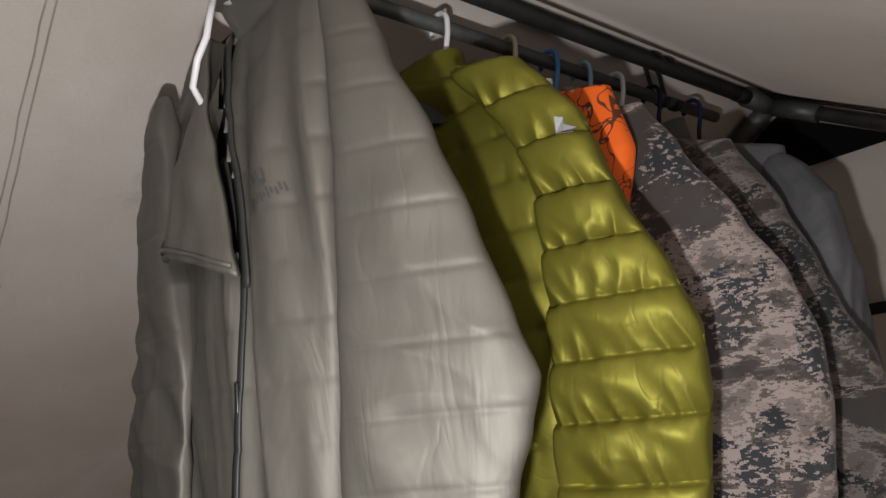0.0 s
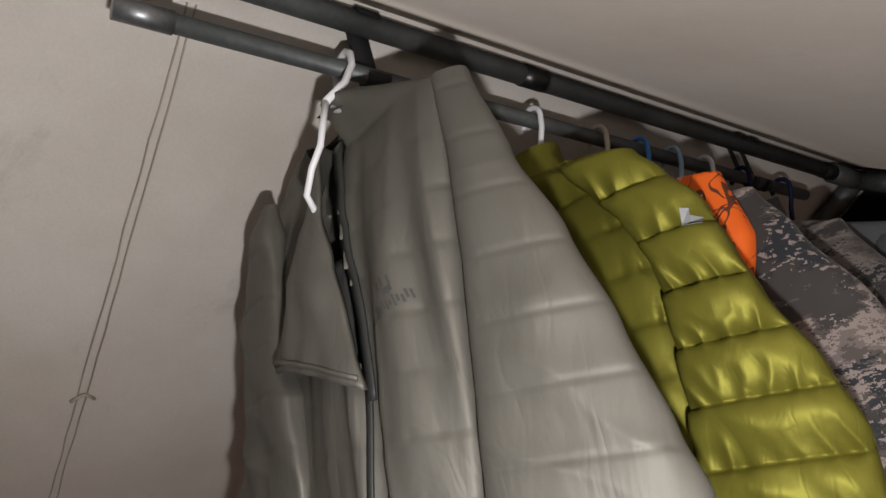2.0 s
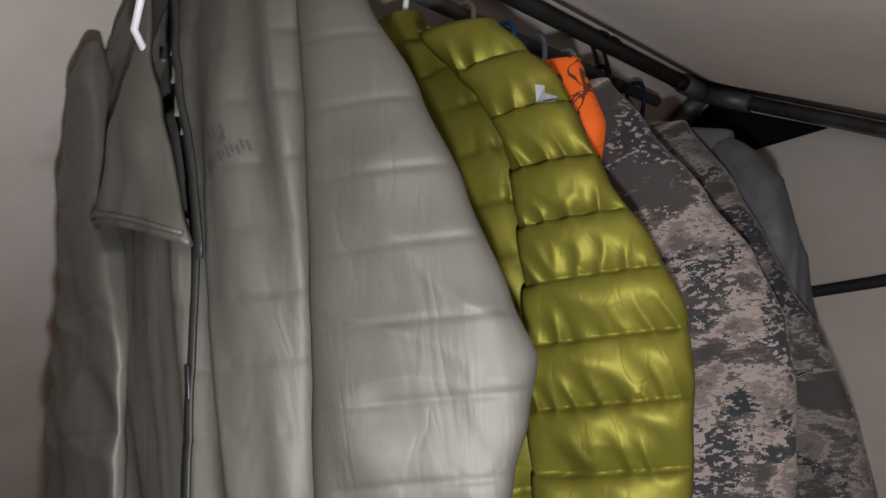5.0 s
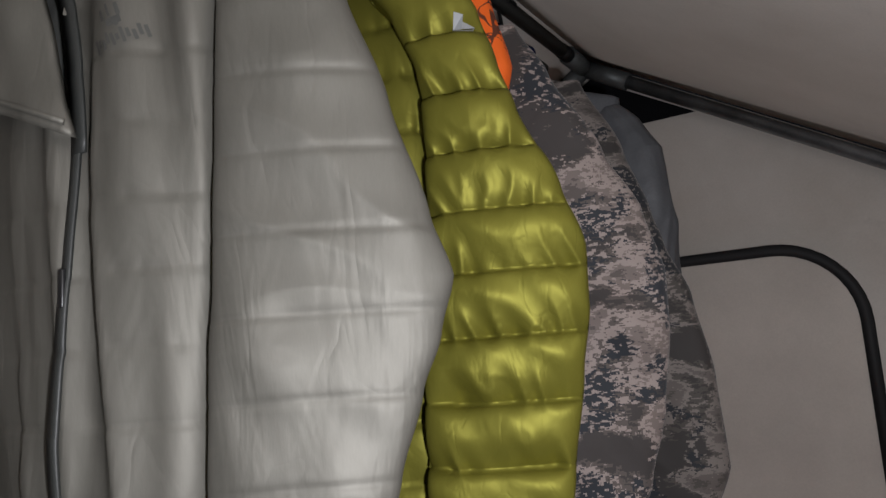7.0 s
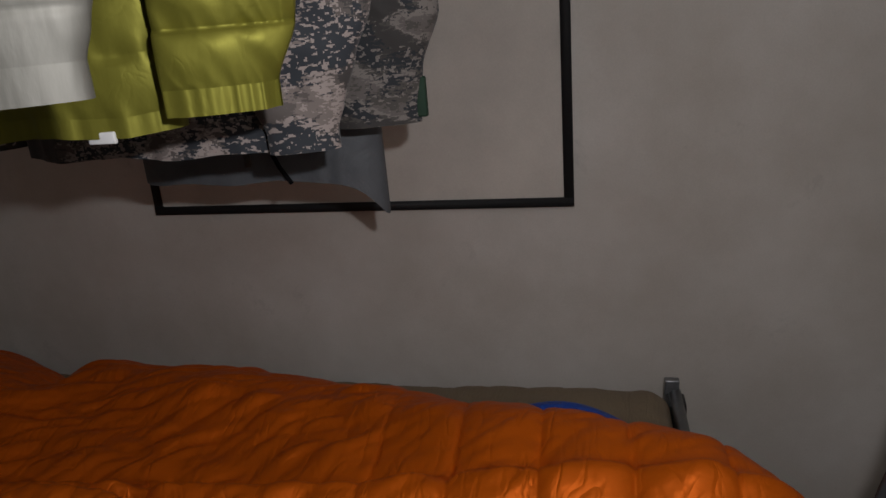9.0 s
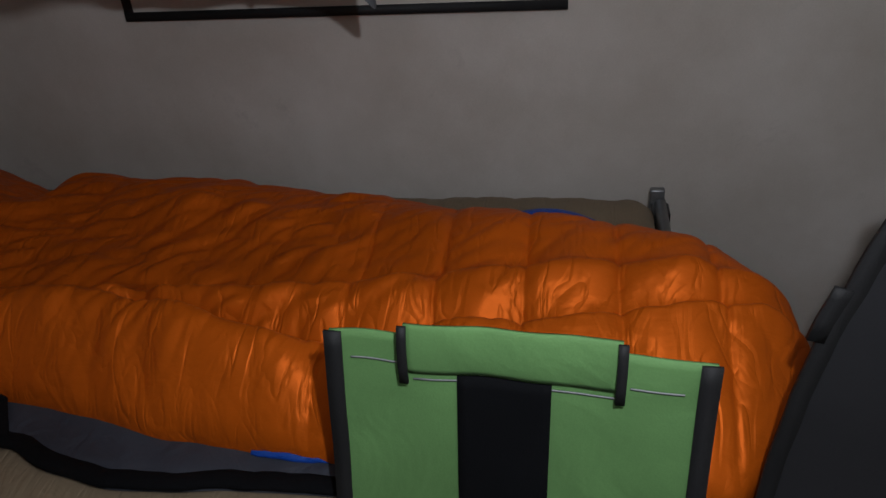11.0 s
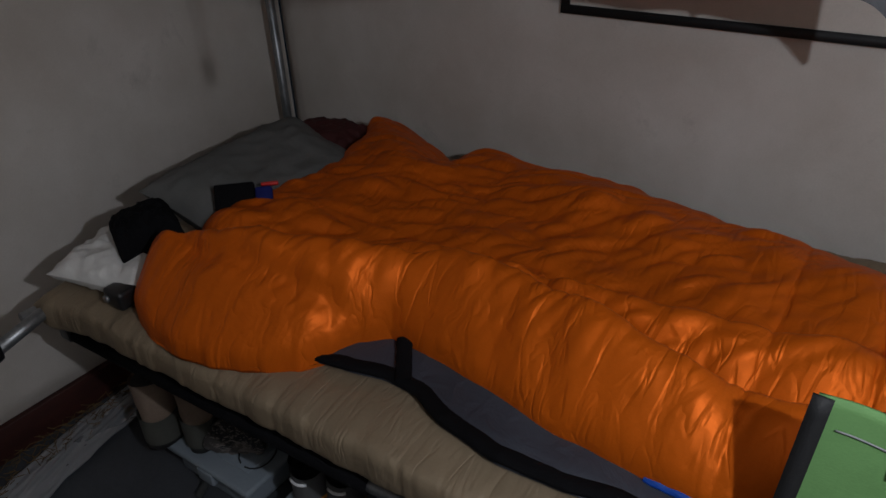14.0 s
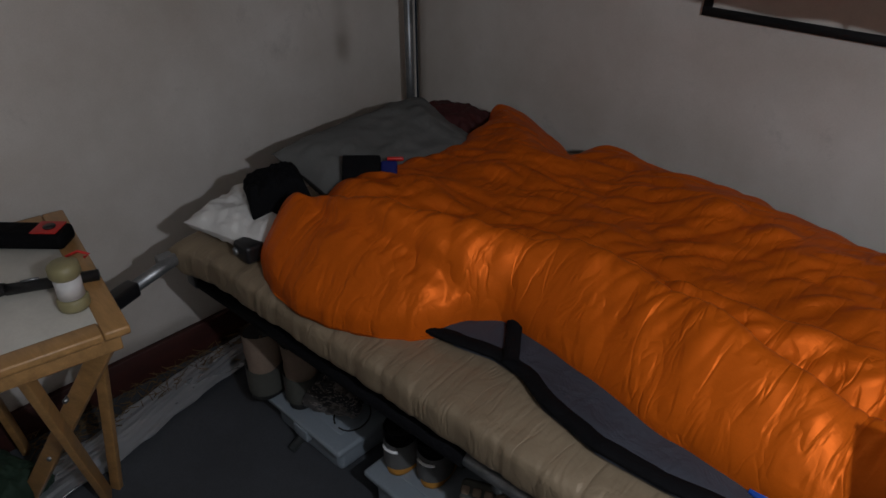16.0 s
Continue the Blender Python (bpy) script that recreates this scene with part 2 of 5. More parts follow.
WHITE_CLOTH = surface("white_pillowcase", (0.56, 0.55, 0.53), 0.85, vary=0.1, big=6, fine=220, fold=0.4, fold_size=9)
CHAIR_GREEN = surface("green_canvas", (0.15, 0.31, 0.10), 0.75, vary=0.12, big=5, fine=320, bump=0.2, fold=0.35, fold_size=7)
MESH_BLACK = surface("black_mesh", (0.005, 0.0055, 0.007), 0.9, vary=0.3, fine=300, gloss=0.15)
CHAIR_GREY = surface("charcoal_canvas", (0.017, 0.017, 0.020), 0.8, vary=0.2, fine=320, fold=0.3, fold_size=6)
WOOD = surface("varnished_pine", (0.42, 0.235, 0.085), 0.4, vary=0.28, big=6, fine=45, bump=0.1, stretch=(1, 5, 5), coat=0.2)
WHITE_TOP = surface("white_tray_top", (0.60, 0.58, 0.52), 0.45, vary=0.1, big=9, fine=120)
BOARD = surface("red_brown_board", (0.045, 0.010, 0.007), 0.6, vary=0.4, big=6, fine=70, stretch=(4, 1, 4))
STRAW = surface("straw", (0.20, 0.125, 0.05), 0.8, vary=0.5, big=30, fine=200)
SILVER_SHEET = surface("silver_sheet", (0.46, 0.48, 0.51), 0.28, metal=0.6, vary=0.2, big=3, fine=20, bump=0.01, fold=0.3, fold_size=4, stretch=(2.0, 0.6, 1), gloss=0.8)
FLOOR_CLOTH = surface("grey_floor_cloth", (0.055, 0.06, 0.07), 0.85, vary=0.3, big=3, fine=160, bump=0.25, fold=0.5, fold_size=4)
BIN = surface("grey_blue_plastic", (0.25, 0.29, 0.33), 0.45, vary=0.12, fine=140)
RUBBER = surface("black_rubber", (0.014, 0.014, 0.014), 0.6, vary=0.3)
BOOT_TAN = surface("tan_suede", (0.26, 0.19, 0.14), 0.9, vary=0.25, fine=150)
BOOT_SOLE = surface("grey_rubber_boot", (0.07, 0.07, 0.06), 0.7, vary=0.25)
SHOE_GREY = surface("grey_shoe_mesh", (0.09, 0.09, 0.09), 0.8, vary=0.3, fine=260)
SHOE_ORANGE = surface("amber_sole", (0.50, 0.23, 0.03), 0.5, vary=0.2)
REFLECT = surface("reflective_strip", (0.97, 0.97, 0.98), 0.35, metal=0.2, vary=0.02)
PLASTIC_WHITE = surface("white_plastic", (0.75, 0.76, 0.78), 0.4, vary=0.06)
PLASTIC_CREAM = surface("cream_plastic", (0.52, 0.47, 0.36), 0.4, vary=0.08)
PLASTIC_BLUE = surface("blue_plastic", (0.05, 0.22, 0.58), 0.4, vary=0.08)
PLASTIC_PALE = surface("pale_blue_plastic", (0.30, 0.45, 0.60), 0.4, vary=0.08)
PLASTIC_NAVY = surface("navy_plastic", (0.006, 0.010, 0.045), 0.5, vary=0.08, gloss=0.3)
NAVY_TRIM = surface("navy_trim", (0.008, 0.012, 0.11), 0.8, vary=0.2, gloss=0.2)
JACKET_INSIDE = surface("grey_inner_cloth", (0.085, 0.086, 0.08), 0.7, vary=0.2, fold=0.3, fold_size=14)
BADGE = surface("silver_grey_badge", (0.30, 0.31, 0.32), 0.5, vary=0.1)
PLASTIC_BLACK = surface("black_plastic", (0.012, 0.012, 0.013), 0.35, vary=0.2)
RED = surface("red_plastic", (0.50, 0.02, 0.015), 0.4, vary=0.1)
RED_DARK = surface("dark_red_cloth", (0.055, 0.007, 0.007), 0.75, vary=0.3)
CAN_TAN = surface("khaki_can", (0.27, 0.24, 0.12), 0.45, vary=0.15)
LABEL_PALE = surface("pale_label", (0.62, 0.61, 0.60), 0.6, vary=0.1)
PRINT = surface("dark_print", (0.05, 0.05, 0.045), 0.7, vary=0.2)
ZIP = surface("zip_teeth", (0.03, 0.032, 0.03), 0.5, vary=0.3, fine=500)
GREEN_DARK = surface("dark_green_cloth", (0.012, 0.035, 0.018), 0.8, vary=0.3)

# ---- mesh helpers ----
BASE = {}


def thing(name, base, label, category, group="", kind=""):
    ob = new(name)
    ob.location = base
    ob.empty_display_size = 0.05
    BASE[ob.name] = Vector(base)
    return tagged(ob, label, category, group, kind)


def part(name, bm, material, parent, label="", smooth=True):
    """One mesh object under a thing or a part. bm: a bmesh, or (vertices, faces), in the tent's metres."""
    me = bpy.data.meshes.new(name)
    base = BASE[parent.name] if parent else Vector((0, 0, 0))
    if isinstance(bm, tuple):
        me.from_pydata([tuple(Vector(v) - base) for v in bm[0]], [], bm[1])
    else:
        bmesh.ops.translate(bm, verts=bm.verts, vec=-base)
        bm.to_mesh(me)
        bm.free()
    if smooth:
        me.polygons.foreach_set("use_smooth", [True] * len(me.polygons))
    me.materials.append(material)
    me.update()
    ob = new(name, me)
    if parent:
        ob.parent = parent
        BASE[ob.name] = base
    if label:
        ob["label"] = label
    return ob


def grid(fn, nu, nv, wrap=False):
    """A sheet of fn(u, v), u and v from 0 to 1; wrap: u runs round."""
    verts, faces = [], []
    cols = nu if wrap else nu + 1
    for j in range(nv + 1):
        for i in range(cols):
            verts.append(Vector(fn(i / nu, j / nv)))
    for j in range(nv):
        for i in range(nu):
            a, b = j * cols + i, j * cols + (i + 1) % cols
            faces.append((a, b, b + cols, a + cols))
    return verts, faces


def join(*pieces):
    verts, faces = [], []
    for v, f in pieces:
        n = len(verts)
        verts += list(v)
        faces += [tuple(i + n for i in q) for q in f]
    return verts, faces


def tube(points, radius, sides=12, caps=True, radii=None):
    """A round tube along points."""
    pts = [Vector(p) for p in points]
    verts, faces = [], []
    side = None
    for i, p in enumerate(pts):
        d = (pts[min(i + 1, len(pts) - 1)] - pts[max(i - 1, 0)]).normalized()
        if side is None:
            side = d.orthogonal().normalized()
        side = (side - d * side.dot(d)).normalized()
        up = d.cross(side)
        r = radii[i] if radii else radius
        verts += [p + r * (side * math.cos(a) + up * math.sin(a)) for a in (2 * math.pi * k / sides for k in range(sides))]
    for j in range(len(pts) - 1):
        for k in range(sides):
            a, b = j * sides + k, j * sides + (k + 1) % sides
            faces.append((a, b, b + sides, a + sides))
    if caps:
        faces += [tuple(range(sides))[::-1], tuple(range(len(verts) - sides, len(verts)))]
    return verts, faces


def block(lo, hi, bevel=0.004, m=None, segments=2):
    bm = bmesh.new()
    bmesh.ops.create_cube(bm, size=1)
    lo, hi = Vector(lo), Vector(hi)
    for v in bm.verts:
        v.co = Vector(((lo[i] + hi[i]) / 2 + v.co[i] * (hi[i] - lo[i])) for i in range(3))
    if bevel:
        bmesh.ops.bevel(bm, geom=bm.edges, offset=bevel, segments=segments, affect="EDGES", profile=0.6)
    if m:
        bmesh.ops.transform(bm, matrix=m, verts=bm.verts)
    return bm


def ribbon(points, width, thick, normal):
    """A flat band along points, standing off by its thickness along normal."""
    pts, n = [Vector(p) for p in points], Vector(normal).normalized()
    verts, faces = [], []
    for i, p in enumerate(pts):
        a, b = pts[max(i - 1, 0)], pts[min(i + 1, len(pts) - 1)]
        s = (b - a).normalized().cross(n).normalized() * (width / 2)
        verts += [p - s, p + s, p + s + n * thick, p - s + n * thick]
    for j in range(len(pts) - 1):
        for k in range(4):
            a, b = j * 4 + k, j * 4 + (k + 1) % 4
            faces.append((a, b, b + 4, a + 4))
    faces += [(3, 2, 1, 0), tuple(range(len(verts) - 4, len(verts)))]
    return verts, faces


def panel(fn, nu, nv, thick, n):
    v, f = grid(fn, nu, nv)
    n = Vector(n).normalized() * thick
    k = len(v)
    faces = f + [tuple(i + k for i in q[::-1]) for q in f]
    cols = nu + 1
    rim = list(range(cols)) + [j * cols + nu for j in range(1, nv + 1)] + [nv * cols + i for i in range(nu - 1, -1, -1)] + [j * cols for j in range(nv - 1, 0, -1)]
    faces += [(b, a, a + k, b + k) for a, b in zip(rim, rim[1:] + rim[:1])]
    return v + [p + n for p in v], faces


def lerp(table, t):
    """Smooth value of a table of (t, value) rows."""
    if t <= table[0][0]:
        return table[0][1]
    for (t0, a), (t1, b) in zip(table, table[1:]):
        if t <= t1:
            k = (t - t0) / (t1 - t0)
            k = k * k * (3 - 2 * k) * 0.5 + k * 0.5
            return a + (b - a) * k
    return table[-1][1]


def nz(x, y, z=0.0):
    return noise.noise(Vector((x, y, z)))


# ---- the tent ----
def canvas_sheet(name, fn, nu, nv, label, thick=0.004, material=CANVAS, normal=(0, 0, 1)):
    v, f = grid(fn, nu, nv)
    n = Vector(normal).normalized() * thick
    count = len(v)
    back = [p + n for p in v]
    faces = f + [tuple(i + count for i in q[::-1]) for q in f]
    cols = nu + 1
    rim = [i for i in range(cols)] + [j * cols + nu for j in range(1, nv + 1)] + [nv * cols + i for i in range(nu - 1, -1, -1)] + [j * cols for j in range(nv - 1, 0, -1)]
    for a, b in zip(rim, rim[1:] + rim[:1]):
        faces.append((b, a, a + count, b + count))
    ob = part(name, (v + back, faces), material, None)
    return tagged(ob, label, "tent wall", kind="structure")


def gable_top(x):
    return RIDGE_Z + 0.03 - SLOPE * abs(x - RIDGE_X)


def gable(u, v):
    x = -0.03 + (WIDE + 0.06) * u
    top = gable_top(x)
    z = FLOOR + (top - FLOOR) * v
    inner = 4 * u * (1 - u) * (0.3 + 0.7 * v)
    return x, 0.004 + 0.012 * nz(x * 1.3, z * 1.3) * inner, z


wall_north = canvas_sheet("wall_north", gable, 60, 30, "off-white canvas end wall of the tent", normal=(0, 1, 0))
wall_west = canvas_sheet("wall_west", lambda u, v: (-0.035 + 0.02 * nz(u * 5, v * 2, 4) * v * (1 - v) * 4 * min(1, u * 8), u * DEEP, 0.06 + (EAVE_Z + 0.01 - 0.06) * v), 60, 20, "off-white canvas side wall of the tent", normal=(-1, 0, 0))
wall_east = canvas_sheet("wall_east", lambda u, v: (WIDE + 0.035, u * DEEP, FLOOR + (EAVE_Z + 0.01 - FLOOR) * v), 20, 10, "off-white canvas side wall of the tent", normal=(1, 0, 0))
wall_south = canvas_sheet("wall_south", lambda u, v: (-0.03 + (WIDE + 0.06) * u, DEEP, FLOOR + (gable_top(-0.03 + (WIDE + 0.06) * u) - FLOOR) * v), 60, 10, "off-white canvas end wall of the tent", normal=(0, -1, 0))


def roof(sign):
    def fn(u, v):
        across = RIDGE_X + 0.06
        x = RIDGE_X + sign * across * v
        sag = (0.02 if sign < 0 else -0.09) * math.sin(math.pi * v) * (0.6 + 0.6 * nz(u * 6, v * 2, 7 * sign))
        return x, 0.004 + (DEEP - 0.004) * u, RIDGE_Z + 0.034 - SLOPE * across * v - sag * min(1, u * (12 if sign < 0 else 7))
    return fn


roof_west = tagged(canvas_sheet("ceiling_west", roof(-1), 60, 24, "off-white canvas roof slope of the tent", normal=(0, 0, 1)), category="tent roof")
roof_east = tagged(canvas_sheet("ceiling_east", roof(1), 60, 24, "off-white canvas roof slope of the tent", normal=(0, 0, 1)), category="tent roof")


def slope_point(x, y, off=0.0):
    return x, y, RIDGE_Z + 0.034 - SLOPE * abs(x - RIDGE_X) - 0.024 * math.sin(math.pi * abs(x - RIDGE_X) / 1.7) - off


seam = thing("roof_seam", slope_point(1.0, -1.5), "doubled stitched seam across the canvas roof", "canvas seam", kind="structure")
for dy in (-0.006, 0.006):
    part("stitch_line", tube([slope_point(0.02 + 1.57 * k / 40, -1.5 + dy - 0.02 * (1 - k / 40) + 0.003 * nz(k * 0.7, dy * 90), 0.003) for k in range(41)], 0.0012, 6), SEAM, seam)
part("tie_knot", tube([slope_point(1.035, -1.522, 0.005), slope_point(1.05, -1.505, 0.006), slope_point(1.04, -1.488, 0.005)], 0.0025, 8), SEAM, seam)

ground = part("floor", grid(lambda u, v: (-0.4 + 4.2 * u, 0.3 + (DEEP - 0.6) * v, FLOOR + 0.006 * nz(u * 14, v * 14)), 80, 80), FLOOR_CLOTH, None)
tagged(ground, "dark grey cloth floor of the tent", "floor", kind="structure")

# window in the end wall
WX0, WX1, WZ0, WZ1, WR = 1.062, 2.152, 1.07, 1.885, 0.16
window = thing("window_1", ((WX0 + WX1) / 2, -0.01, WZ0), "closed canvas tent window edged with black webbing", "tent window", kind="structure")


def window_outline():
    pts = [(WX0, WZ0), (WX0, WZ1 - WR)]
    pts += [(WX0 + WR - WR * math.cos(a), WZ1 - WR + WR * math.sin(a)) for a in (math.pi / 2 * k / 10 for k in range(1, 11))]
    pts += [(WX1 - WR + WR * math.sin(a), WZ1 - WR + WR * math.cos(a)) for a in (math.pi / 2 * k / 10 for k in range(11))]
    pts += [(WX1, WZ0)]
    return pts


outline = window_outline()
part("flap", ([(x, -0.013, z) for x, z in outline] + [(x, -0.010, z) for x, z in outline],
              [tuple(range(len(outline))), tuple(range(len(outline), 2 * len(outline)))[::-1]]), CANVAS_FLAP, window, smooth=False)
part("webbing", ribbon([(x, -0.013, z) for x, z in outline], 0.024, 0.004, (0, -1, 0)), WEB, window, "black webbing border")
part("bottom_webbing", ribbon([(WX0 - 0.012, -0.013, WZ0 + 0.004), (WX1 + 0.012, -0.013, WZ0 + 0.004)], 0.022, 0.006, (0, -1, 0)), WEB, window)
vent = thing("peak_vent", (RIDGE_X, -0.02, 2.22), "black mesh triangle vent under the tent ridge", "vent", kind="structure")
part("vent_mesh", ([(RIDGE_X, y, 2.36) for y in (-0.018, -0.012)] + [(RIDGE_X + 0.235, y, 2.222) for y in (-0.018, -0.012)] + [(RIDGE_X - 0.235, y, 2.222) for y in (-0.018, -0.012)],
                   [(0, 2, 4), (5, 3, 1), (0, 1, 3, 2), (2, 3, 5, 4), (4, 5, 1, 0)]), MESH_BLACK, vent, smooth=False)

# frame of pipes
frame_things = thing("tent_frame", (RIDGE_X, -0.05, RIDGE_Z), "dull galvanised steel pipe frame of the tent", "tent frame", kind="structure")
part("ridge_pole", tube([(RIDGE_X, -0.04, RIDGE_Z), (RIDGE_X, DEEP + 0.05, RIDGE_Z)], 0.0158, 20), STEEL_DARK, frame_things)
for sx in (0.0, WIDE):
    part("rafter", tube([(RIDGE_X, -0.045, RIDGE_Z), (sx, -0.045, EAVE_Z)], 0.0150, 20), STEEL, frame_things)
    foot_x, foot_y = (0.08, -0.14) if sx == 0.0 else (sx - 0.08, -0.14)
    part("corner_pole", tube([(foot_x, foot_y, EAVE_Z), (foot_x, foot_y, FLOOR)], 0.0150, 20), STEEL, frame_things)
    part("corner_joint", tube([(sx, -0.045, EAVE_Z), (foot_x, foot_y, EAVE_Z)], 0.0150, 20), STEEL, frame_things)
    part("eave_pole", tube([(sx, -0.045, EAVE_Z), (sx, DEEP + 0.05, EAVE_Z)], 0.0150, 20), STEEL, frame_things)
part("peak_joint", join(tube([(RIDGE_X, -0.03, RIDGE_Z), (RIDGE_X, -0.15, RIDGE_Z)], 0.022, 20),
                        tube([(RIDGE_X, -0.045, RIDGE_Z), (RIDGE_X + 0.10, -0.045, RIDGE_Z - 0.10 * SLOPE)], 0.021, 20),
                        tube([(RIDGE_X, -0.045, RIDGE_Z), (RIDGE_X - 0.10, -0.045, RIDGE_Z - 0.10 * SLOPE)], 0.021, 20)), STEEL_DARK, frame_things)
for y0, y1 in ((-0.15, -0.19), (-0.99, -1.035)):
    part("tape_band", tube([(RIDGE_X, y0, RIDGE_Z), (RIDGE_X, y1, RIDGE_Z)], 0.0170, 20), TAPE, frame_things, "black tape wrapped round the pipe")

# clothes rail
RAIL_Z = 2.302
rail = thing("clothes_rail", (RIDGE_X, -1.0, RAIL_Z), "grey steel pipe hung by black straps under the ridge pole", "clothes rail")
part("rod", tube([(RIDGE_X, -0.30, RAIL_Z), (RIDGE_X, -1.585, RAIL_Z)], 0.0112, 20), STEEL_DARK, rail)
part("rod_joint", tube([(RIDGE_X, -1.535, RAIL_Z), (RIDGE_X, -1.595, RAIL_Z)], 0.0132, 20), STEEL, rail, "brighter steel end coupling")
for y, offs, half_w in ((-0.495, (0.0, 0.04), 0.007), (-1.30, (0.0,), 0.016)):
    for off in offs:
        loop = []
        for k in range(25):
            a = 2 * math.pi * k / 24
            zc, r = ((RIDGE_Z, 0.0172) if math.sin(a) >= 0 else (RAIL_Z, 0.0130))
            loop.append((RIDGE_X + r * math.cos(a), y + off + (0.01 if math.sin(a) < 0 else 0), zc + r * math.sin(a)))
        verts, faces = [], []
        for p in loop:
            for wy in (-half_w, half_w):
                for s in (1.0, 1.12):
                    zc = RIDGE_Z if p[2] > (RIDGE_Z + RAIL_Z) / 2 else RAIL_Z
                    verts.append((RIDGE_X + (p[0] - RIDGE_X) * s, p[1] + wy, zc + (p[2] - zc) * s))
        for i in range(24):
            a, b = i * 4, i * 4 + 4
            faces += [(a, b, b + 2, a + 2), (a + 1, a + 3, b + 3, b + 1), (a, a + 1, b + 1, b), (a + 2, b + 2, b + 3, a + 3)]
        part("strap", (verts, faces), WEB, rail, "black webbing strap")


# ---- clothes ----
def hanger(y, material, label, x=RIDGE_X, drop=0.09, span=0.19, bare=False, twist=0.0):
    """A plastic tube hanger: hook over the rail, neck and two sloping arms."""
    h = thing("clothes_hanger", (x, y, RAIL_Z), label, "hanger", "hangers on the rail")
    r, top = 0.0185, RAIL_Z
    hook = [(x - r * math.cos(a), y + twist * math.cos(a), top + r * math.sin(a)) for a in (math.pi * (k / 14 * 1.1 - 0.1) for k in range(15))]
    hook += [(x + r * 0.9, y - twist, top - 0.02), (x + r * 0.45, y, top - 0.045), (x, y, top - drop)]
    part("hook", tube(hook, 0.0042, 8), material, h)
    z = top - drop
    for side in (-1, 1):
        part("arm", tube([(x, y, z), (x + side * span * 0.5, y, z - 0.04), (x + side * span, y, z - 0.085)], 0.005, 8), material, h)
    return h


def slab_arm(j, rows, ref, turn, thick, shell, lining, quilt=0.0, pitch=0.06, phase=1.909, stitch=0.0, folds=0.004, seed=0, hug=0.62, pucker=1.0):
    """A sleeve that hangs flat: rows of (z, x of one edge, x of the other) on an upright plane through ref, turned about z."""
    rows = sorted(rows)
    lo, hi = [(z, a) for z, a, b in rows], [(z, b) for z, a, b in rows]
    z0, z1 = rows[0][0], rows[-1][0]
    ct, st = math.cos(turn), math.sin(turn)

    def arm(u, v):
        a = 2 * math.pi * u
        c, sn = math.cos(a), math.sin(a)
        z = z1 + (z0 - z1) * v
        xa, xb = lerp(lo, z), lerp(hi, z)
        half = (xb - xa) / 2 / ct
        along = ((xa + xb) / 2 - ref[0]) / ct + half * math.copysign(abs(c) ** 0.85, c)
        th = min(thick * (1 - 0.3 * v), 0.75 * half) * math.copysign(abs(sn) ** hug, sn)
        lift = abs(sn) ** 0.6 * min(1.0, half / 0.05)
        f = folds * (nz(along * 12 + seed, z * 6) + 0.6 * nz(along * 22 + z * 9, z * 17 + seed, 2)) * lift
        # slanting creases that gather round the elbow
        f += folds * 0.7 * (1 - 2.6 * abs(nz(along * 9 + z * 13 + seed, z * 10 - along * 5, 5))) * math.exp(-((v - 0.6) / 0.22) ** 2) * lift
        if quilt:
            k = (phase - z + 0.006 * nz(along * 9, z * 4, seed)) / pitch % 1.0
            p = max(0.0, math.sin(math.pi * k ** 0.52)) ** 0.6
            f += quilt * (p - 0.85)
            f += quilt * pucker * 0.45 * (1 - p) * (1 - 3.0 * abs(nz(along * 44 + z * 10, z * 14 + seed, 3)))
            f += quilt * 0.16 * nz(along * 30 + z * 20, z * 26, seed) * p
        if stitch:
            k = ((phase - z + 0.004 * nz(along * 6, z * 3, seed)) / pitch + 0.5) % 1.0 - 0.5
            f -= stitch * math.exp(-(k * pitch / 0.0035) ** 2)
            f += stitch * 0.9 * nz(along * 30 + seed, z * 30, 8) * math.exp(-(k * pitch / 0.014) ** 2)
        out = th + f * (1 if sn > 0 else -0.5)
        return ref[0] + along * ct + out * st, ref[1] + along * st - out * ct, z

    sl = part("sleeve", grid(arm, 160, 300, True), shell, j)
    part("cuff", grid(lambda u, v: [p + q for p, q in zip(arm(u, 1.0), (0, 0, -0.025 * v))], 160, 3, True), shell, sl)

    def inside(u, v):
        p, q = Vector(arm(u, 0.995)), (Vector(arm(0.25, 0.995)) + Vector(arm(0.75, 0.995))) / 2
        return q + (p - q) * (0.9 * (1 - v)) + Vector((0, 0, 0.004))
    part("cuff_lining", grid(inside, 64, 2, True), lining, sl)
    cap = [Vector(arm(k / 60, 0.0)) for k in range(60)]
    part("sleeve_head", (cap, [tuple(range(60))]), shell, sl)
    return sl


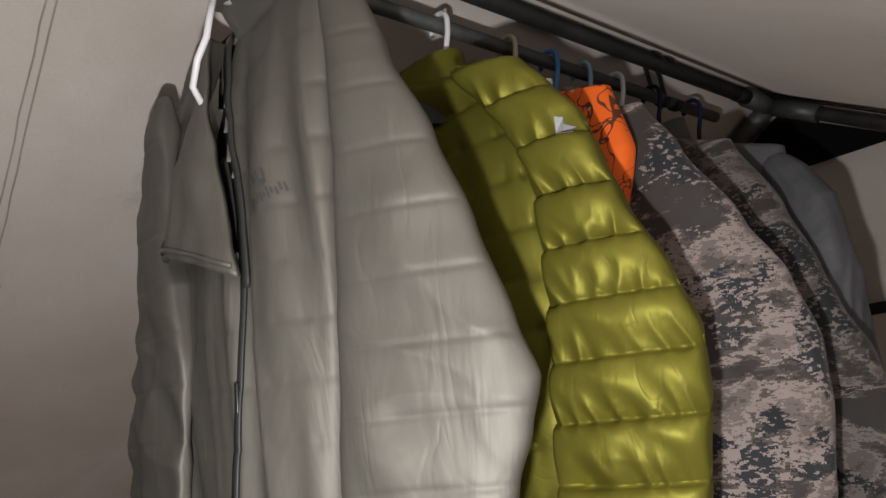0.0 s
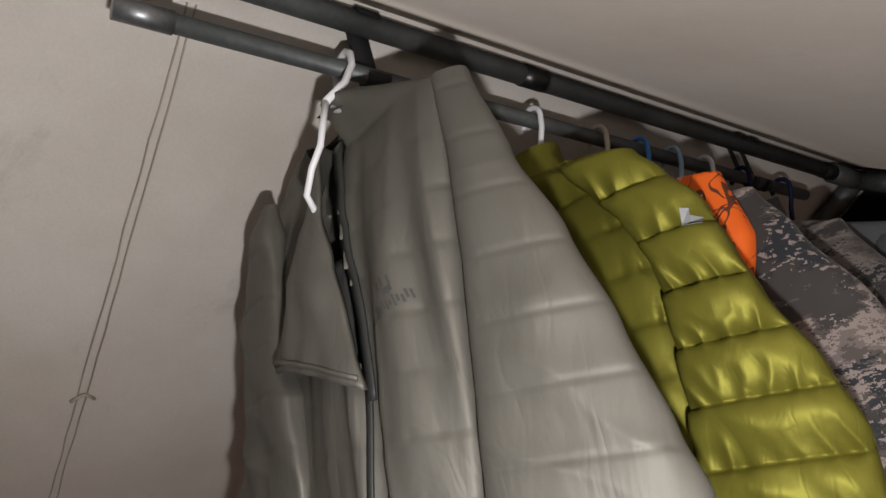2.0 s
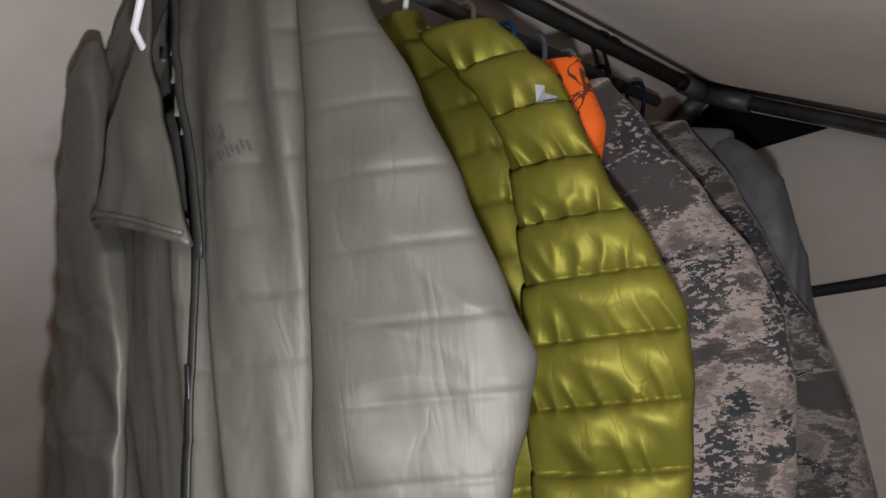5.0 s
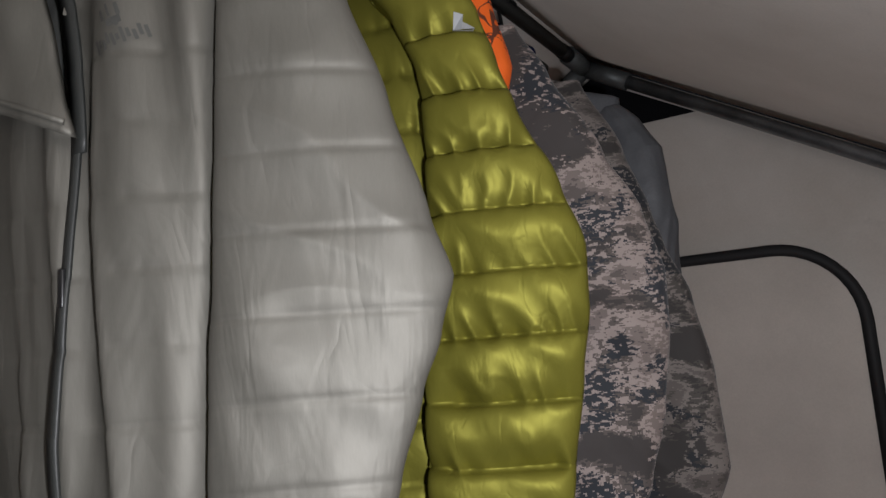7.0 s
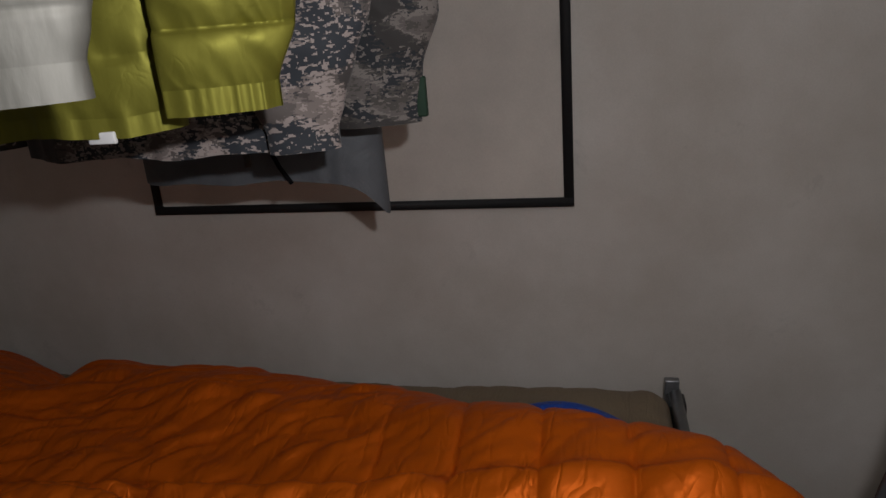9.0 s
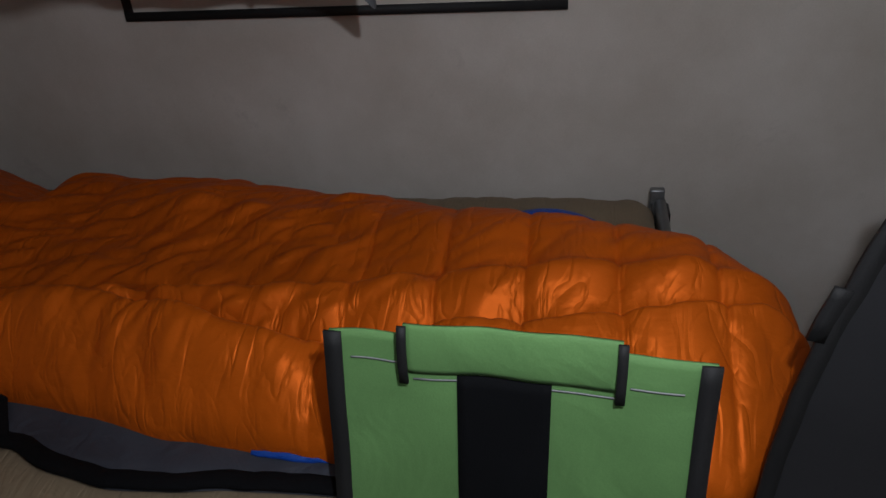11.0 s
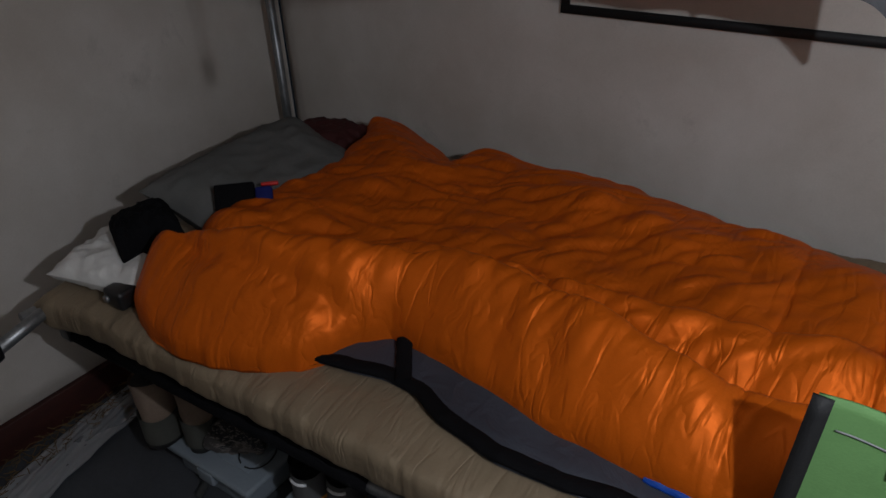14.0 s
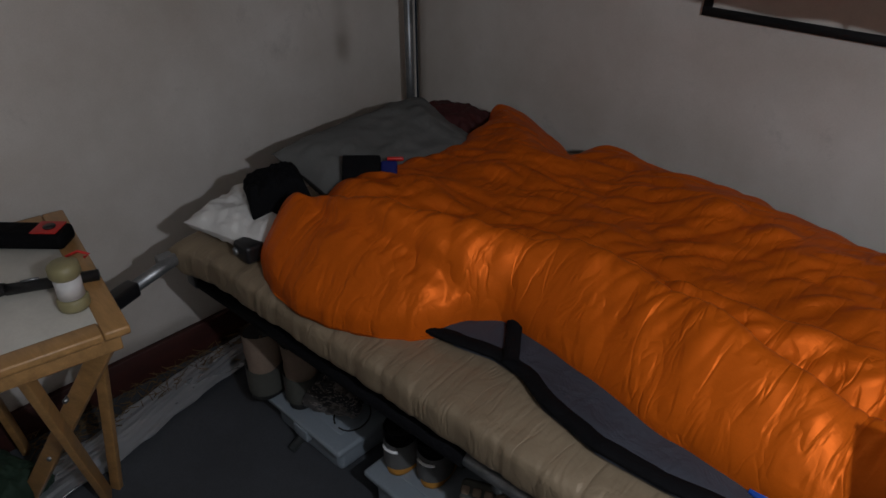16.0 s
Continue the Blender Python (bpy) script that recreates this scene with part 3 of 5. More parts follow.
def jacket(name, label, cx, y, neck_z, tip, hem_z, half, depth, sleeve, shell, quilt=0.0, pitch=0.065, lining=GREY_LINING, seed=0,
           sleeve_width=(0.062, 0.05), folds=0.012, front_open=0.0, lean=0.0, category="jacket", sleeves=True, collar_z=0.055, hem_dip=0.0, torso_mat=None, zipped=True, profile=((0.0, 0.5), (0.15, 0.8), (0.6, 1.0), (1.0, 0.8)), turn=0.0, zip_x=0.0, crisp=0.55, pucker=0.8, streak=0.0, neck=(0.075, 0.0), vee=None, slabs=None):
    """A jacket hung by its shoulders across the rail, its front towards -y.
    tip: (half width, z) of the shoulder; half: rows of (z, half width); sleeve: rows of (offset from cx, dy, z) down one arm."""
    j = thing(name, (cx, y, hem_z), label, category, "jackets on the rail")
    tip_w, tip_z = tip
    neck_w, neck_x = neck

    def width(z):
        if z >= tip_z:
            k = (z - tip_z) / (neck_z - tip_z)
            return tip_w + (neck_w - tip_w) * k
        return lerp(half, z)

    def deep(z):
        if z >= tip_z:
            k = (z - tip_z) / (neck_z - tip_z)
            return 0.032 + 0.03 * k
        k = min(1, (tip_z - z) / 0.16)
        return 0.032 + (depth - 0.032) * math.sin(k * math.pi / 2)

    def puff(s):
        return max(0.0, math.sin(math.pi * (s / pitch % 1.0) ** 0.6)) ** crisp

    def torso(u, v):
        a = 2 * math.pi * u
        z = hem_z + (neck_z - hem_z) * v
        c, sn = math.cos(a), math.sin(a)
        w, d = width(z), deep(z)
        ex = math.copysign(abs(c) ** 0.75, c)
        ey = math.copysign(abs(sn) ** 0.75, sn)
        mid = cx + neck_x * max(0.0, min(1.0, (z - tip_z) / (neck_z - tip_z)))
        x = mid + w * ex
        fall = min(1, (neck_z - z) / 0.25)
        ribs = streak * fall * (1 - 2.4 * abs(nz(x * 24 + z * 2 + seed, sn, z * 1.6)))
        f = ribs + folds * fall * (nz(x * 17 + seed, sn * 1.5, z * 2.2) + 0.6 * nz(x * 34, sn + seed, z * 4))
        q = 0.0
        if quilt:
            p = puff(neck_z - z)
            q = quilt * (p - 1) + quilt * pucker * (1 - p) * (2.4 * abs(nz(x * 38 + z * 12, sn * 2 + seed, z * 6)) - 0.5)
        yy = y + lean * (neck_z - z) + (d + f + q) * ey
        if front_open and sn < 0 and z > tip_z - 0.22:
            k = max(0, 1 - abs(x - cx) / 0.06)
            yy += front_open * k * min(1, (z - tip_z + 0.22) / 0.15)
        return x + q * ex, yy, z - hem_dip * max(0, c) ** 5 * max(0, 1 - v * 5) + 0.006 * nz(x * 11, seed, sn) * (1 - v)

    def opened(mesh):
        """The mesh without the front faces that lie inside the open neck."""
        if not vee:
            return mesh
        v, f = mesh
        left, right = vee
        kept, gone = [], set()
        for q in f:
            c = sum((v[i] for i in q), Vector()) / len(q)
            if not (c.y < y - 0.01 and c.z > left[0][0] and lerp(left, c.z) < c.x < lerp(right, c.z)):
                kept.append(q)
            else:
                gone.update(q)
        # draw the cut rim onto the two edges of the opening
        for i in gone:
            a, b = lerp(left, v[i].z), lerp(right, v[i].z)
            v[i].x = a if abs(v[i].x - a) < abs(v[i].x - b) else b
        return v, kept

    body = part("torso", opened(grid(torso, 240, 170, True)), torso_mat or shell, j)
    if vee:
        part("inner_lining", grid(lambda u, v: [cx + (p - cx) * 0.93 if i == 0 else (y + (p - y) * 0.86 if i == 1 else p) for i, p in enumerate(torso(0.5 * u, 0.4 + 0.58 * v))], 60, 40), JACKET_INSIDE, j, "grey lining behind the open front")
    part("hem", grid(lambda u, v: [a + b for a, b in zip(torso(u, 0.0), (0, 0, -0.02 * v))], 200, 2, True), torso_mat or shell, body)
    # collar, open at the top with the lining inside
    def collar(u, v):
        a = 2 * math.pi * u
        r = 1.0 - 0.12 * v
        gap = 0.02 * v * max(0, -math.sin(a))
        return (cx + neck_x + neck_w * r * math.cos(a) * 1.03, y + (0.062 * r + 0.002) * math.sin(a) + gap + 0.004 * nz(a * 2, v * 2, seed),
                neck_z - 0.02 + (collar_z + 0.02) * v + 0.012 * math.sin(a) * v)
    part("collar", opened(grid(collar, 96, 10, True)), torso_mat or shell, j)
    if not vee:
        part("lining", opened(grid(lambda u, v: [cx + neck_x + (p - cx - neck_x) * 0.93 if i == 0 else (y + (p - y) * 0.9 if i == 1 else p) for i, p in enumerate(collar(u, 0.96 - v * 1.6))], 96, 10, True)), lining, j, "dark lining")
    if zipped:
        top = vee[0][0][0] if vee else neck_z - 0.01
        zs = [hem_z + 0.01 + (top - 0.01 - hem_z) * k / 60 for k in range(61)]
        def front(z):
            u = 0.75 + zip_x
            p = torso(u, (z - hem_z) / (neck_z - hem_z))
            return p[0], p[1] - 0.002, z
        part("zip", ribbon([front(z) for z in zs], 0.011, 0.003, (0, -1, 0)), ZIP, j, "dark zip")
        zx, zy, zz = front(hem_z + 0.22)
        part("zip_pull", block((zx - 0.003, zy - 0.007, zz - 0.03), (zx + 0.003, zy - 0.003, zz), 0.0015), PLASTIC_BLACK, j)
    if sleeves:
        for side in (1, -1):
            if slabs and side in slabs:
                slab_arm(j, shell=shell, lining=lining, seed=seed + side, **slabs[side])
                continue
            rows = [Vector((cx + side * (dx), y + dy * side, z)) for dx, dy, z in sleeve]
            lengths = [0.0]
            for p, q in zip(rows, rows[1:]):
                lengths.append(lengths[-1] + (q - p).length)
            total = lengths[-1]
            tx, ty, tz = ([(l, p[i]) for l, p in zip(lengths, rows)] for i in range(3))

            def arm(u, v):
                s = total * v
                a = 2 * math.pi * u
                c, sn = math.cos(a), math.sin(a)
                wide, thick = sleeve_width[0] * lerp(profile, v), sleeve_width[1] * (0.4 + 0.6 * lerp(profile, v))
                f = folds * 0.75 * (nz(a * 1.1 + seed + side * 3, s * 7) + 0.5 * nz(a * 2.5 + seed, s * 16, side))
                crease = 1 - 2 * abs(nz(c * 1.3 + seed, s * 13 + sn * 1.5 + c * 2, 5))
                f += folds * 0.45 * crease * math.exp(-((v - 0.52) / 0.22) ** 2)
                q = 0.0
                if quilt:
                    p = puff(s + 0.01 * c)
                    q = quilt * (p - 0.9) + quilt * pucker * (1 - p) * (2.4 * abs(nz(a * 4.2 + s * 9, s * 8 + seed, 2)) - 0.5)
                    q += quilt * pucker * 0.10 * (1 - 2.4 * abs(nz(a * 2.2 - s * 14, s * 16 + seed, 4))) * p
                k = 1.0
                if v < 0.06:
                    k = math.sqrt(v / 0.06) * 0.9 + 0.1
                px = (wide + f + q) * k * math.copysign(abs(c) ** 0.85, c)
                py = (thick + f + q) * k * math.copysign(abs(sn) ** 0.85, sn)
                ct, st = math.cos(turn), math.sin(turn)
                return lerp(tx, s) + side * (px * ct - py * st), lerp(ty, s) + (px * st + py * ct) * (1 if side > 0 else 1) + lean * s * 0.6, lerp(tz, s)

            sl = part("sleeve", grid(arm, 96, 260, True), shell, j)
            part("cuff", grid(lambda u, v: [a2 + b2 for a2, b2 in zip(arm(u, 1.0), (0, 0, -0.025 * v))], 96, 3, True), shell, sl)
            def inside(u, v):
                p = arm(u, 0.995)
                cxx, cyy = lerp(tx, total), lerp(ty, total)
                return cxx + (p[0] - cxx) * (0.9 * (1 - v)), cyy + (p[1] - cyy) * (0.9 * (1 - v)), p[2] + 0.03
            part("cuff_lining", grid(inside, 48, 2, True), lining, sl)
    return j


grey = jacket("insulated_jacket", "grey-green insulated jacket with faint stitched rows, on a white hanger", 1.60, -1.315, 2.24, (0.215, 2.19), 1.58,
              [(1.58, 0.18), (1.7, 0.185), (1.9, 0.195), (2.05, 0.205), (2.19, 0.215)], 0.052,
              [], GREY_NYLON, quilt=0.0026, pitch=0.056, crisp=0.25, seed=3, folds=0.010, collar_z=-0.008, pucker=1.2, streak=0.011, neck=(0.055, 0.045), front_open=0.02, zip_x=0.0595, vee=(((1.93, 1.674), (1.955, 1.655), (1.985, 1.632), (2.044, 1.6100), (2.104, 1.5970), (2.30, 1.5480)), ((1.93, 1.6900), (1.976, 1.6830), (2.048, 1.6680), (2.104, 1.6600), (2.30, 1.6400))),
              slabs={1: dict(rows=[(2.19, 1.800, 1.832), (2.09, 1.806, 1.856), (2.0, 1.806, 1.887), (1.91, 1.803, 1.911), (1.82, 1.800, 1.932), (1.773, 1.799, 1.944), (1.73, 1.796, 1.934), (1.69, 1.795, 1.921), (1.63, 1.793, 1.905), (1.56, 1.788, 1.884), (1.538, 1.786, 1.878)],
                             ref=(1.792, -1.33), turn=radians(34), thick=0.026, stitch=0.0010, pitch=0.060, phase=1.93, folds=0.0048),
                     -1: dict(rows=[(2.172, 1.488, 1.512), (2.13, 1.462, 1.518), (2.09, 1.43, 1.52), (2.033, 1.396, 1.525), (1.96, 1.418, 1.54), (1.922, 1.425, 1.56), (1.833, 1.385, 1.575), (1.70, 1.357, 1.56), (1.545, 1.347, 1.54)],
                              ref=(1.48, -1.376), turn=radians(-3), thick=0.022, stitch=0.0010, pitch=0.060, phase=1.93, folds=0.010)})
FLAP_OUT = [(1.94, 1.5050), (1.966, 1.5100), (2.03, 1.5450), (2.094, 1.5720), (2.134, 1.5920), (2.20, 1.6150)]
FLAP_IN = [(1.86, 1.7130), (1.913, 1.7080), (1.975, 1.6840), (2.05, 1.6630), (2.10, 1.6480), (2.19, 1.6400)]


def flap(u, v):
    # the collar folded outwards over the chest, hanging to a straight hem
    zl, zr = 2.20 - 0.235 * v, 2.19 - 0.280 * v
    z = zl + (zr - zl) * u
    x = lerp(FLAP_OUT, zl) * (1 - u) + lerp(FLAP_IN, zr) * u
    return x, -1.382 - 0.030 * min(1.0, v * 1.6) * (1 - u ** 4) + 0.032 * (1 - u) ** 1.5 - 0.010 * math.sin(math.pi * u) * v + 0.012 * max(0, 1 - v * 3) + 0.008 * nz(x * 22, z * 9, 6) + 0.004 * nz(x * 45, z * 20, 2), z - 0.012 * (1 - 2 * u) ** 2 * v ** 3


front_flap = part("collar_flap", panel(flap, 40, 50, 0.005, (0, 1, 0)), GREY_NYLON, grey, "collar folded open")
part("flap_hem", ribbon([Vector(flap(k / 20, 0.965)) + Vector((0, -0.002, 0)) for k in range(21)], 0.005, 0.0015, (0, -1, 0)), GREY_NYLON, front_flap)
long_hanger = thing("clothes_hanger", (1.65, -1.34, RAIL_Z), "white plastic hanger with a long hook holding the grey-green jacket", "hanger", "hangers on the rail")
part("hook", tube([(1.618, -1.333, 2.290), (1.621, -1.333, 2.312), (1.632, -1.333, 2.323), (1.648, -1.333, 2.323), (1.660, -1.334, 2.313), (1.665, -1.336, 2.293), (1.668, -1.350, 2.262), (1.676, -1.380, 2.224)], 0.0046, 10), PLASTIC_WHITE, long_hanger)
part("arm", tube([(1.676, -1.380, 2.224), (1.680, -1.388, 2.19), (1.680, -1.392, 2.165), (1.668, -1.398, 2.142), (1.648, -1.396, 2.120), (1.640, -1.380, 2.100)], 0.0038, 10), PLASTIC_WHITE, long_hanger)
part("arm", tube([(1.664, -1.366, 2.226), (1.70, -1.335, 2.205), (1.79, -1.318, 2.175)], 0.005, 10), PLASTIC_WHITE, long_hanger)
part("inner_label", tube([(1.610, -1.335, 2.060), (1.640, -1.335, 2.078)], 0.004, 6), PLASTIC_WHITE, grey, "white woven label")
green = jacket("down_jacket", "shiny olive-green quilted down jacket on a white hanger", 1.61, -1.045, 2.19, (0.22, 2.135), 1.475,
               [(1.475, 0.20), (1.7, 0.215), (1.95, 0.215), (2.135, 0.22)], 0.055,
               [(0.205, 0.0, 2.135), (0.24, 0.0, 2.03), (0.278, -0.005, 1.9), (0.295, -0.01, 1.78), (0.288, -0.015, 1.64), (0.235, -0.018, 1.485)],
               OLIVE, quilt=0.0085, pitch=0.060, crisp=0.45, seed=8, sleeve_width=(0.076, 0.054), folds=0.005, pucker=0.9, turn=radians(22),
               slabs={1: dict(rows=[(2.155, 1.752, 1.79), (2.135, 1.762, 1.842), (2.10, 1.785, 1.866), (2.056, 1.812, 1.894), (2.0, 1.832, 1.908), (1.95, 1.836, 1.922), (1.87, 1.834, 1.955), (1.81, 1.830, 1.972), (1.75, 1.824, 1.970), (1.69, 1.820, 1.960), (1.60, 1.818, 1.945), (1.55, 1.816, 1.937), (1.497, 1.815, 1.916)],
                              ref=(1.88, -1.065), turn=radians(22), thick=0.036, quilt=0.019, pitch=0.060, phase=1.909, folds=0.002, hug=0.42)})
hanger(-1.03, PLASTIC_WHITE, "white plastic hanger holding the olive down jacket")
vest = jacket("hunting_vest", "blaze orange vest with brown branch print", 1.62, -0.935, 2.175, (0.225, 2.14), 1.49,
              [(1.49, 0.19), (1.8, 0.2), (1.95, 0.212), (2.05, 0.245), (2.14, 0.225)], 0.045, [], BLAZE, seed=12, sleeves=False, category="vest", folds=0.006, collar_z=0.0, zipped=False)
hanger(-0.895, PLASTIC_CREAM, "cream plastic hanger holding the orange vest", span=0.15)
camo = jacket("camouflage_jacket", "grey-brown blocky camouflage jacket hanging on the rail", 1.63, -0.82, 2.175, (0.2, 2.12), 1.41,
              [(1.41, 0.2), (1.7, 0.21), (2.12, 0.2)], 0.06,
              [(0.185, 0.0, 2.13), (0.225, 0.0, 2.02), (0.27, 0.0, 1.92), (0.292, 0.0, 1.79), (0.29, 0.0, 1.64), (0.262, 0.0, 1.43)],
              CAMO, seed=21, sleeve_width=(0.072, 0.05), folds=0.010, streak=0.004, turn=radians(20),
              slabs={1: dict(rows=[(2.13, 1.80, 1.842), (2.06, 1.80, 1.876), (1.95, 1.80, 1.930), (1.873, 1.80, 1.966), (1.796, 1.80, 1.984), (1.73, 1.80, 1.982), (1.635, 1.80, 1.968), (1.554, 1.80, 1.946), (1.50, 1.80, 1.924), (1.445, 1.80, 1.905), (1.415, 1.81, 1.895)],
                             ref=(1.87, -0.85), turn=0.35, thick=0.040, folds=0.010)})
hanger(-0.80, PLASTIC_BLUE, "blue plastic hanger holding a camouflage jacket", span=0.14)
camo_b = jacket("camouflage_jacket", "dark grey camouflage jacket hanging beside the lighter one", 1.63, -0.64, 2.17, (0.2, 2.12), 1.42,
                [(1.42, 0.2), (1.7, 0.21), (2.12, 0.2)], 0.05,
                [(0.185, 0.0, 2.11), (0.215, 0.01, 2.0), (0.24, 0.02, 1.86), (0.27, 0.04, 1.7), (0.285, 0.045, 1.57), (0.255, 0.045, 1.39)],
                CAMO_DARK, seed=33, sleeve_width=(0.06, 0.05), folds=0.010,
                slabs={1: dict(rows=[(2.11, 1.80, 1.85), (2.0, 1.80, 1.90), (1.9, 1.81, 1.93), (1.85, 1.82, 1.943), (1.775, 1.83, 1.971), (1.668, 1.84, 1.989), (1.543, 1.85, 1.994), (1.467, 1.84, 1.965), (1.41, 1.83, 1.957)],
                               ref=(1.87, -0.66), turn=0.2, thick=0.038, folds=0.009)})
hanger(-0.718, PLASTIC_PALE, "pale blue plastic hanger on the rail", span=0.11)
hanger(-0.63, PLASTIC_WHITE, "white plastic hanger holding the dark camouflage jacket", span=0.13)
slate = jacket("rain_jacket", "slate grey rain jacket with a long hem", 1.63, -0.53, 2.18, (0.235, 2.12), 1.30,
               [(1.30, 0.228), (1.7, 0.22), (2.12, 0.235)], 0.05,
               [(0.215, 0.0, 2.11), (0.25, 0.0, 2.02), (0.255, 0.0, 1.9), (0.24, 0.0, 1.75), (0.23, 0.0, 1.6), (0.22, 0.0, 1.45)],
               GREY_SHELL, seed=41, sleeve_width=(0.058, 0.045), folds=0.008, hem_dip=0.07)
part("storm_seam", tube([(1.676, -0.592, 1.345), (1.692, -0.594, 1.31), (1.71, -0.594, 1.281)], 0.004, 6), BLACK_CLOTH, slate, "black piping")
hanger(-0.52, PLASTIC_NAVY, "navy plastic hanger holding the slate jacket", span=0.14)
hanger(-0.387, PLASTIC_NAVY, "navy plastic hanger at the end of the rail", span=0.1)


def laid_on(ob, centre, normal, right, shape, off):
    """Vertices of a small flat shape (rows of right, up) laid on the surface of ob near centre."""
    base = BASE[ob.name]
    tree = BVHTree.FromPolygons([v.co + base for v in ob.data.vertices], [tuple(p.vertices) for p in ob.data.polygons])
    n = Vector(normal).normalized()
    r = (Vector(right) - n * Vector(right).dot(n)).normalized()
    up = n.cross(r)
    out = []
    for a, b in shape:
        p = Vector(centre) + r * a + up * b
        hit = tree.ray_cast(p + n * 0.12, -n, 0.3)[0]
        out.append((hit or p) + n * off)
    return out


def print_shape(name, ob, centre, normal, right, rows, material, label="", off=0.0015):
    """Small flat print made of quads given as (a0, b0, a1, b1)."""
    verts, faces = [], []
    for a0, b0, a1, b1 in rows:
        k = len(verts)
        verts += laid_on(ob, centre, normal, right, ((a0, b0), (a1, b0), (a1, b1), (a0, b1)), off)
        faces.append((k, k + 1, k + 2, k + 3))
    return part(name, (verts, faces), material, ob, label, smooth=False)


def first(ob, name):
    return next(c for c in ob.children if c.name.startswith(name))


EDGE = [(1.89, 1.6995), (1.92, 1.699), (1.976, 1.690), (2.048, 1.675), (2.104, 1.667), (2.20, 1.654)]
edge = [laid_on(first(grey, "torso"), (lerp(EDGE, z), -1.36, z), (0, -1, 0), (1, 0, 0), [(0.004, 0.0)], 0.002)[0] for z in (1.89 + 0.30 * k / 24 for k in range(25))]
part("front_edge", ribbon([p + Vector((-0.0085, -0.003, 0)) for p in edge], 0.017, 0.003, (0, -1, 0)), ZIP, grey, "dark zip edge")
# added panel: brings the lining forward to where the torch still reaches it
part("inner_placket", panel(lambda u, v: (1.565 + 0.155 * u - 0.035 * v, -1.338 - 0.006 * math.sin(3 * u) + 0.003 * nz(u * 6, v * 8, 4), 1.84 + 0.225 * v), 16, 20, 0.003, (0, 1, 0)), JACKET_INSIDE, grey, "grey lining panel added close behind the open front")
strokes = [(0.004 * k - 0.022, -0.006 + 0.003 * (k % 2), 0.004 * k - 0.0195, 0.006 - 0.002 * (k % 3)) for k in range(11)]
strokes += [(-0.006, 0.010, 0.006, 0.016), (-0.010, 0.016, -0.007, 0.026), (-0.003, 0.017, -0.001, 0.028), (0.004, 0.016, 0.007, 0.026), (0.000, 0.008, 0.003, 0.012)]
print_shape("chest_print", first(grey, "torso"), (1.748, -1.37, 1.972), (0.3, -1, 0), (1, 0, 0.28), strokes, PRINT, "small dark chest print")
print_shape("sleeve_badge", first(green, "sleeve"), (1.888, -1.08, 2.032), (0.45, -0.85, 0.1), (1, 0.4, -0.15),
            [(-0.011, -0.004, -0.002, 0.011), (-0.002, -0.004, 0.010, 0.004), (-0.011, -0.0085, 0.010, -0.0065)], BADGE, "small silver-grey sleeve badge", 0.004)
part("cord", tube([(1.585, -1.265, 1.575), (1.582, -1.263, 1.46), (1.582, -1.263, 1.41)], 0.0015, 6), GREY_LINING, grey)
part("cord_toggle", tube([(1.582, -1.263, 1.412), (1.582, -1.263, 1.388)], 0.0045, 10), GREY_SHELL, grey, "grey cord toggle")

part("white_label", block((1.722, -1.088, 1.448), (1.752, -1.083, 1.460), 0.0015), LABEL_PALE, green, "white label hanging below the hem")
part("cuff_tab", block((1.945, -0.655, 1.392), (1.968, -0.640, 1.452), 0.004), GREEN_DARK, camo_b, "dark green cuff tab")

# ---- cot and bedding ----
PADZ = 0.65
cot = thing("camp_cot", (1.4, -0.65, FLOOR), "large camp cot with black fabric and steel tube frame", "cot")
def front_y(x):
    return -1.178 + 0.034 * (x - 0.4)


part("side_rail", tube([(0.38, front_y(0.38), 0.505), (2.40, front_y(2.40), 0.505)], 0.016, 14), STEEL, cot)
part("side_rail", tube([(0.38, -0.13, 0.505), (2.40, -0.13, 0.505)], 0.016, 14), STEEL, cot)
part("fabric", panel(lambda u, v: (0.41 + 1.96 * v, front_y(0.41 + 1.96 * v) + (-0.13 - front_y(0.41 + 1.96 * v)) * u, 0.525 - 0.006 * math.sin(math.pi * u)), 8, 12, 0.006, (0, 0, -1)), BLACK_CLOTH, cot, "black sling fabric")
for x0, x1 in ((0.41, 1.28), (1.62, 2.37)):
    part("rail_sleeve", tube([(x0, front_y(x0), 0.505), (x1, front_y(x1), 0.505)], 0.022, 14), BLACK_CLOTH, cot, "black fabric sleeve round the rail")
for xx in (0.385, 2.40):
    part("end_bar", tube([(xx, -1.27, 0.595), (xx, -0.07, 0.595)], 0.016, 14), STEEL, cot)
    for yy in (-1.17, -0.11):
        part("end_bracket", block((xx - 0.022, yy - 0.03, 0.49), (xx + 0.022, yy + 0.03, 0.60), 0.006), PLASTIC_BLACK, cot)
for xx in (0.55, 1.38, 2.25):
    part("leg", tube([(xx - 0.02, -1.16, 0.50), (xx - 0.02, -0.2, FLOOR + 0.012)], 0.012, 12), STEEL_DARK, cot)
    part("leg", tube([(xx + 0.02, -0.13, 0.50), (xx + 0.02, -1.1, FLOOR + 0.012)], 0.012, 12), STEEL_DARK, cot)
part("grip", block((-0.05, -0.018, -0.018), (0.05, 0.018, 0.018), 0.006, Matrix.Translation((0.472, -1.408, 0.60)) @ Matrix.Rotation(radians(-70), 4, "Z")), PLASTIC_BLACK, cot, "black grip")
part("grip_tube", tube([(0.456, -1.365, 0.60), (0.37, -1.13, 0.60)], 0.015, 12), STEEL, cot)
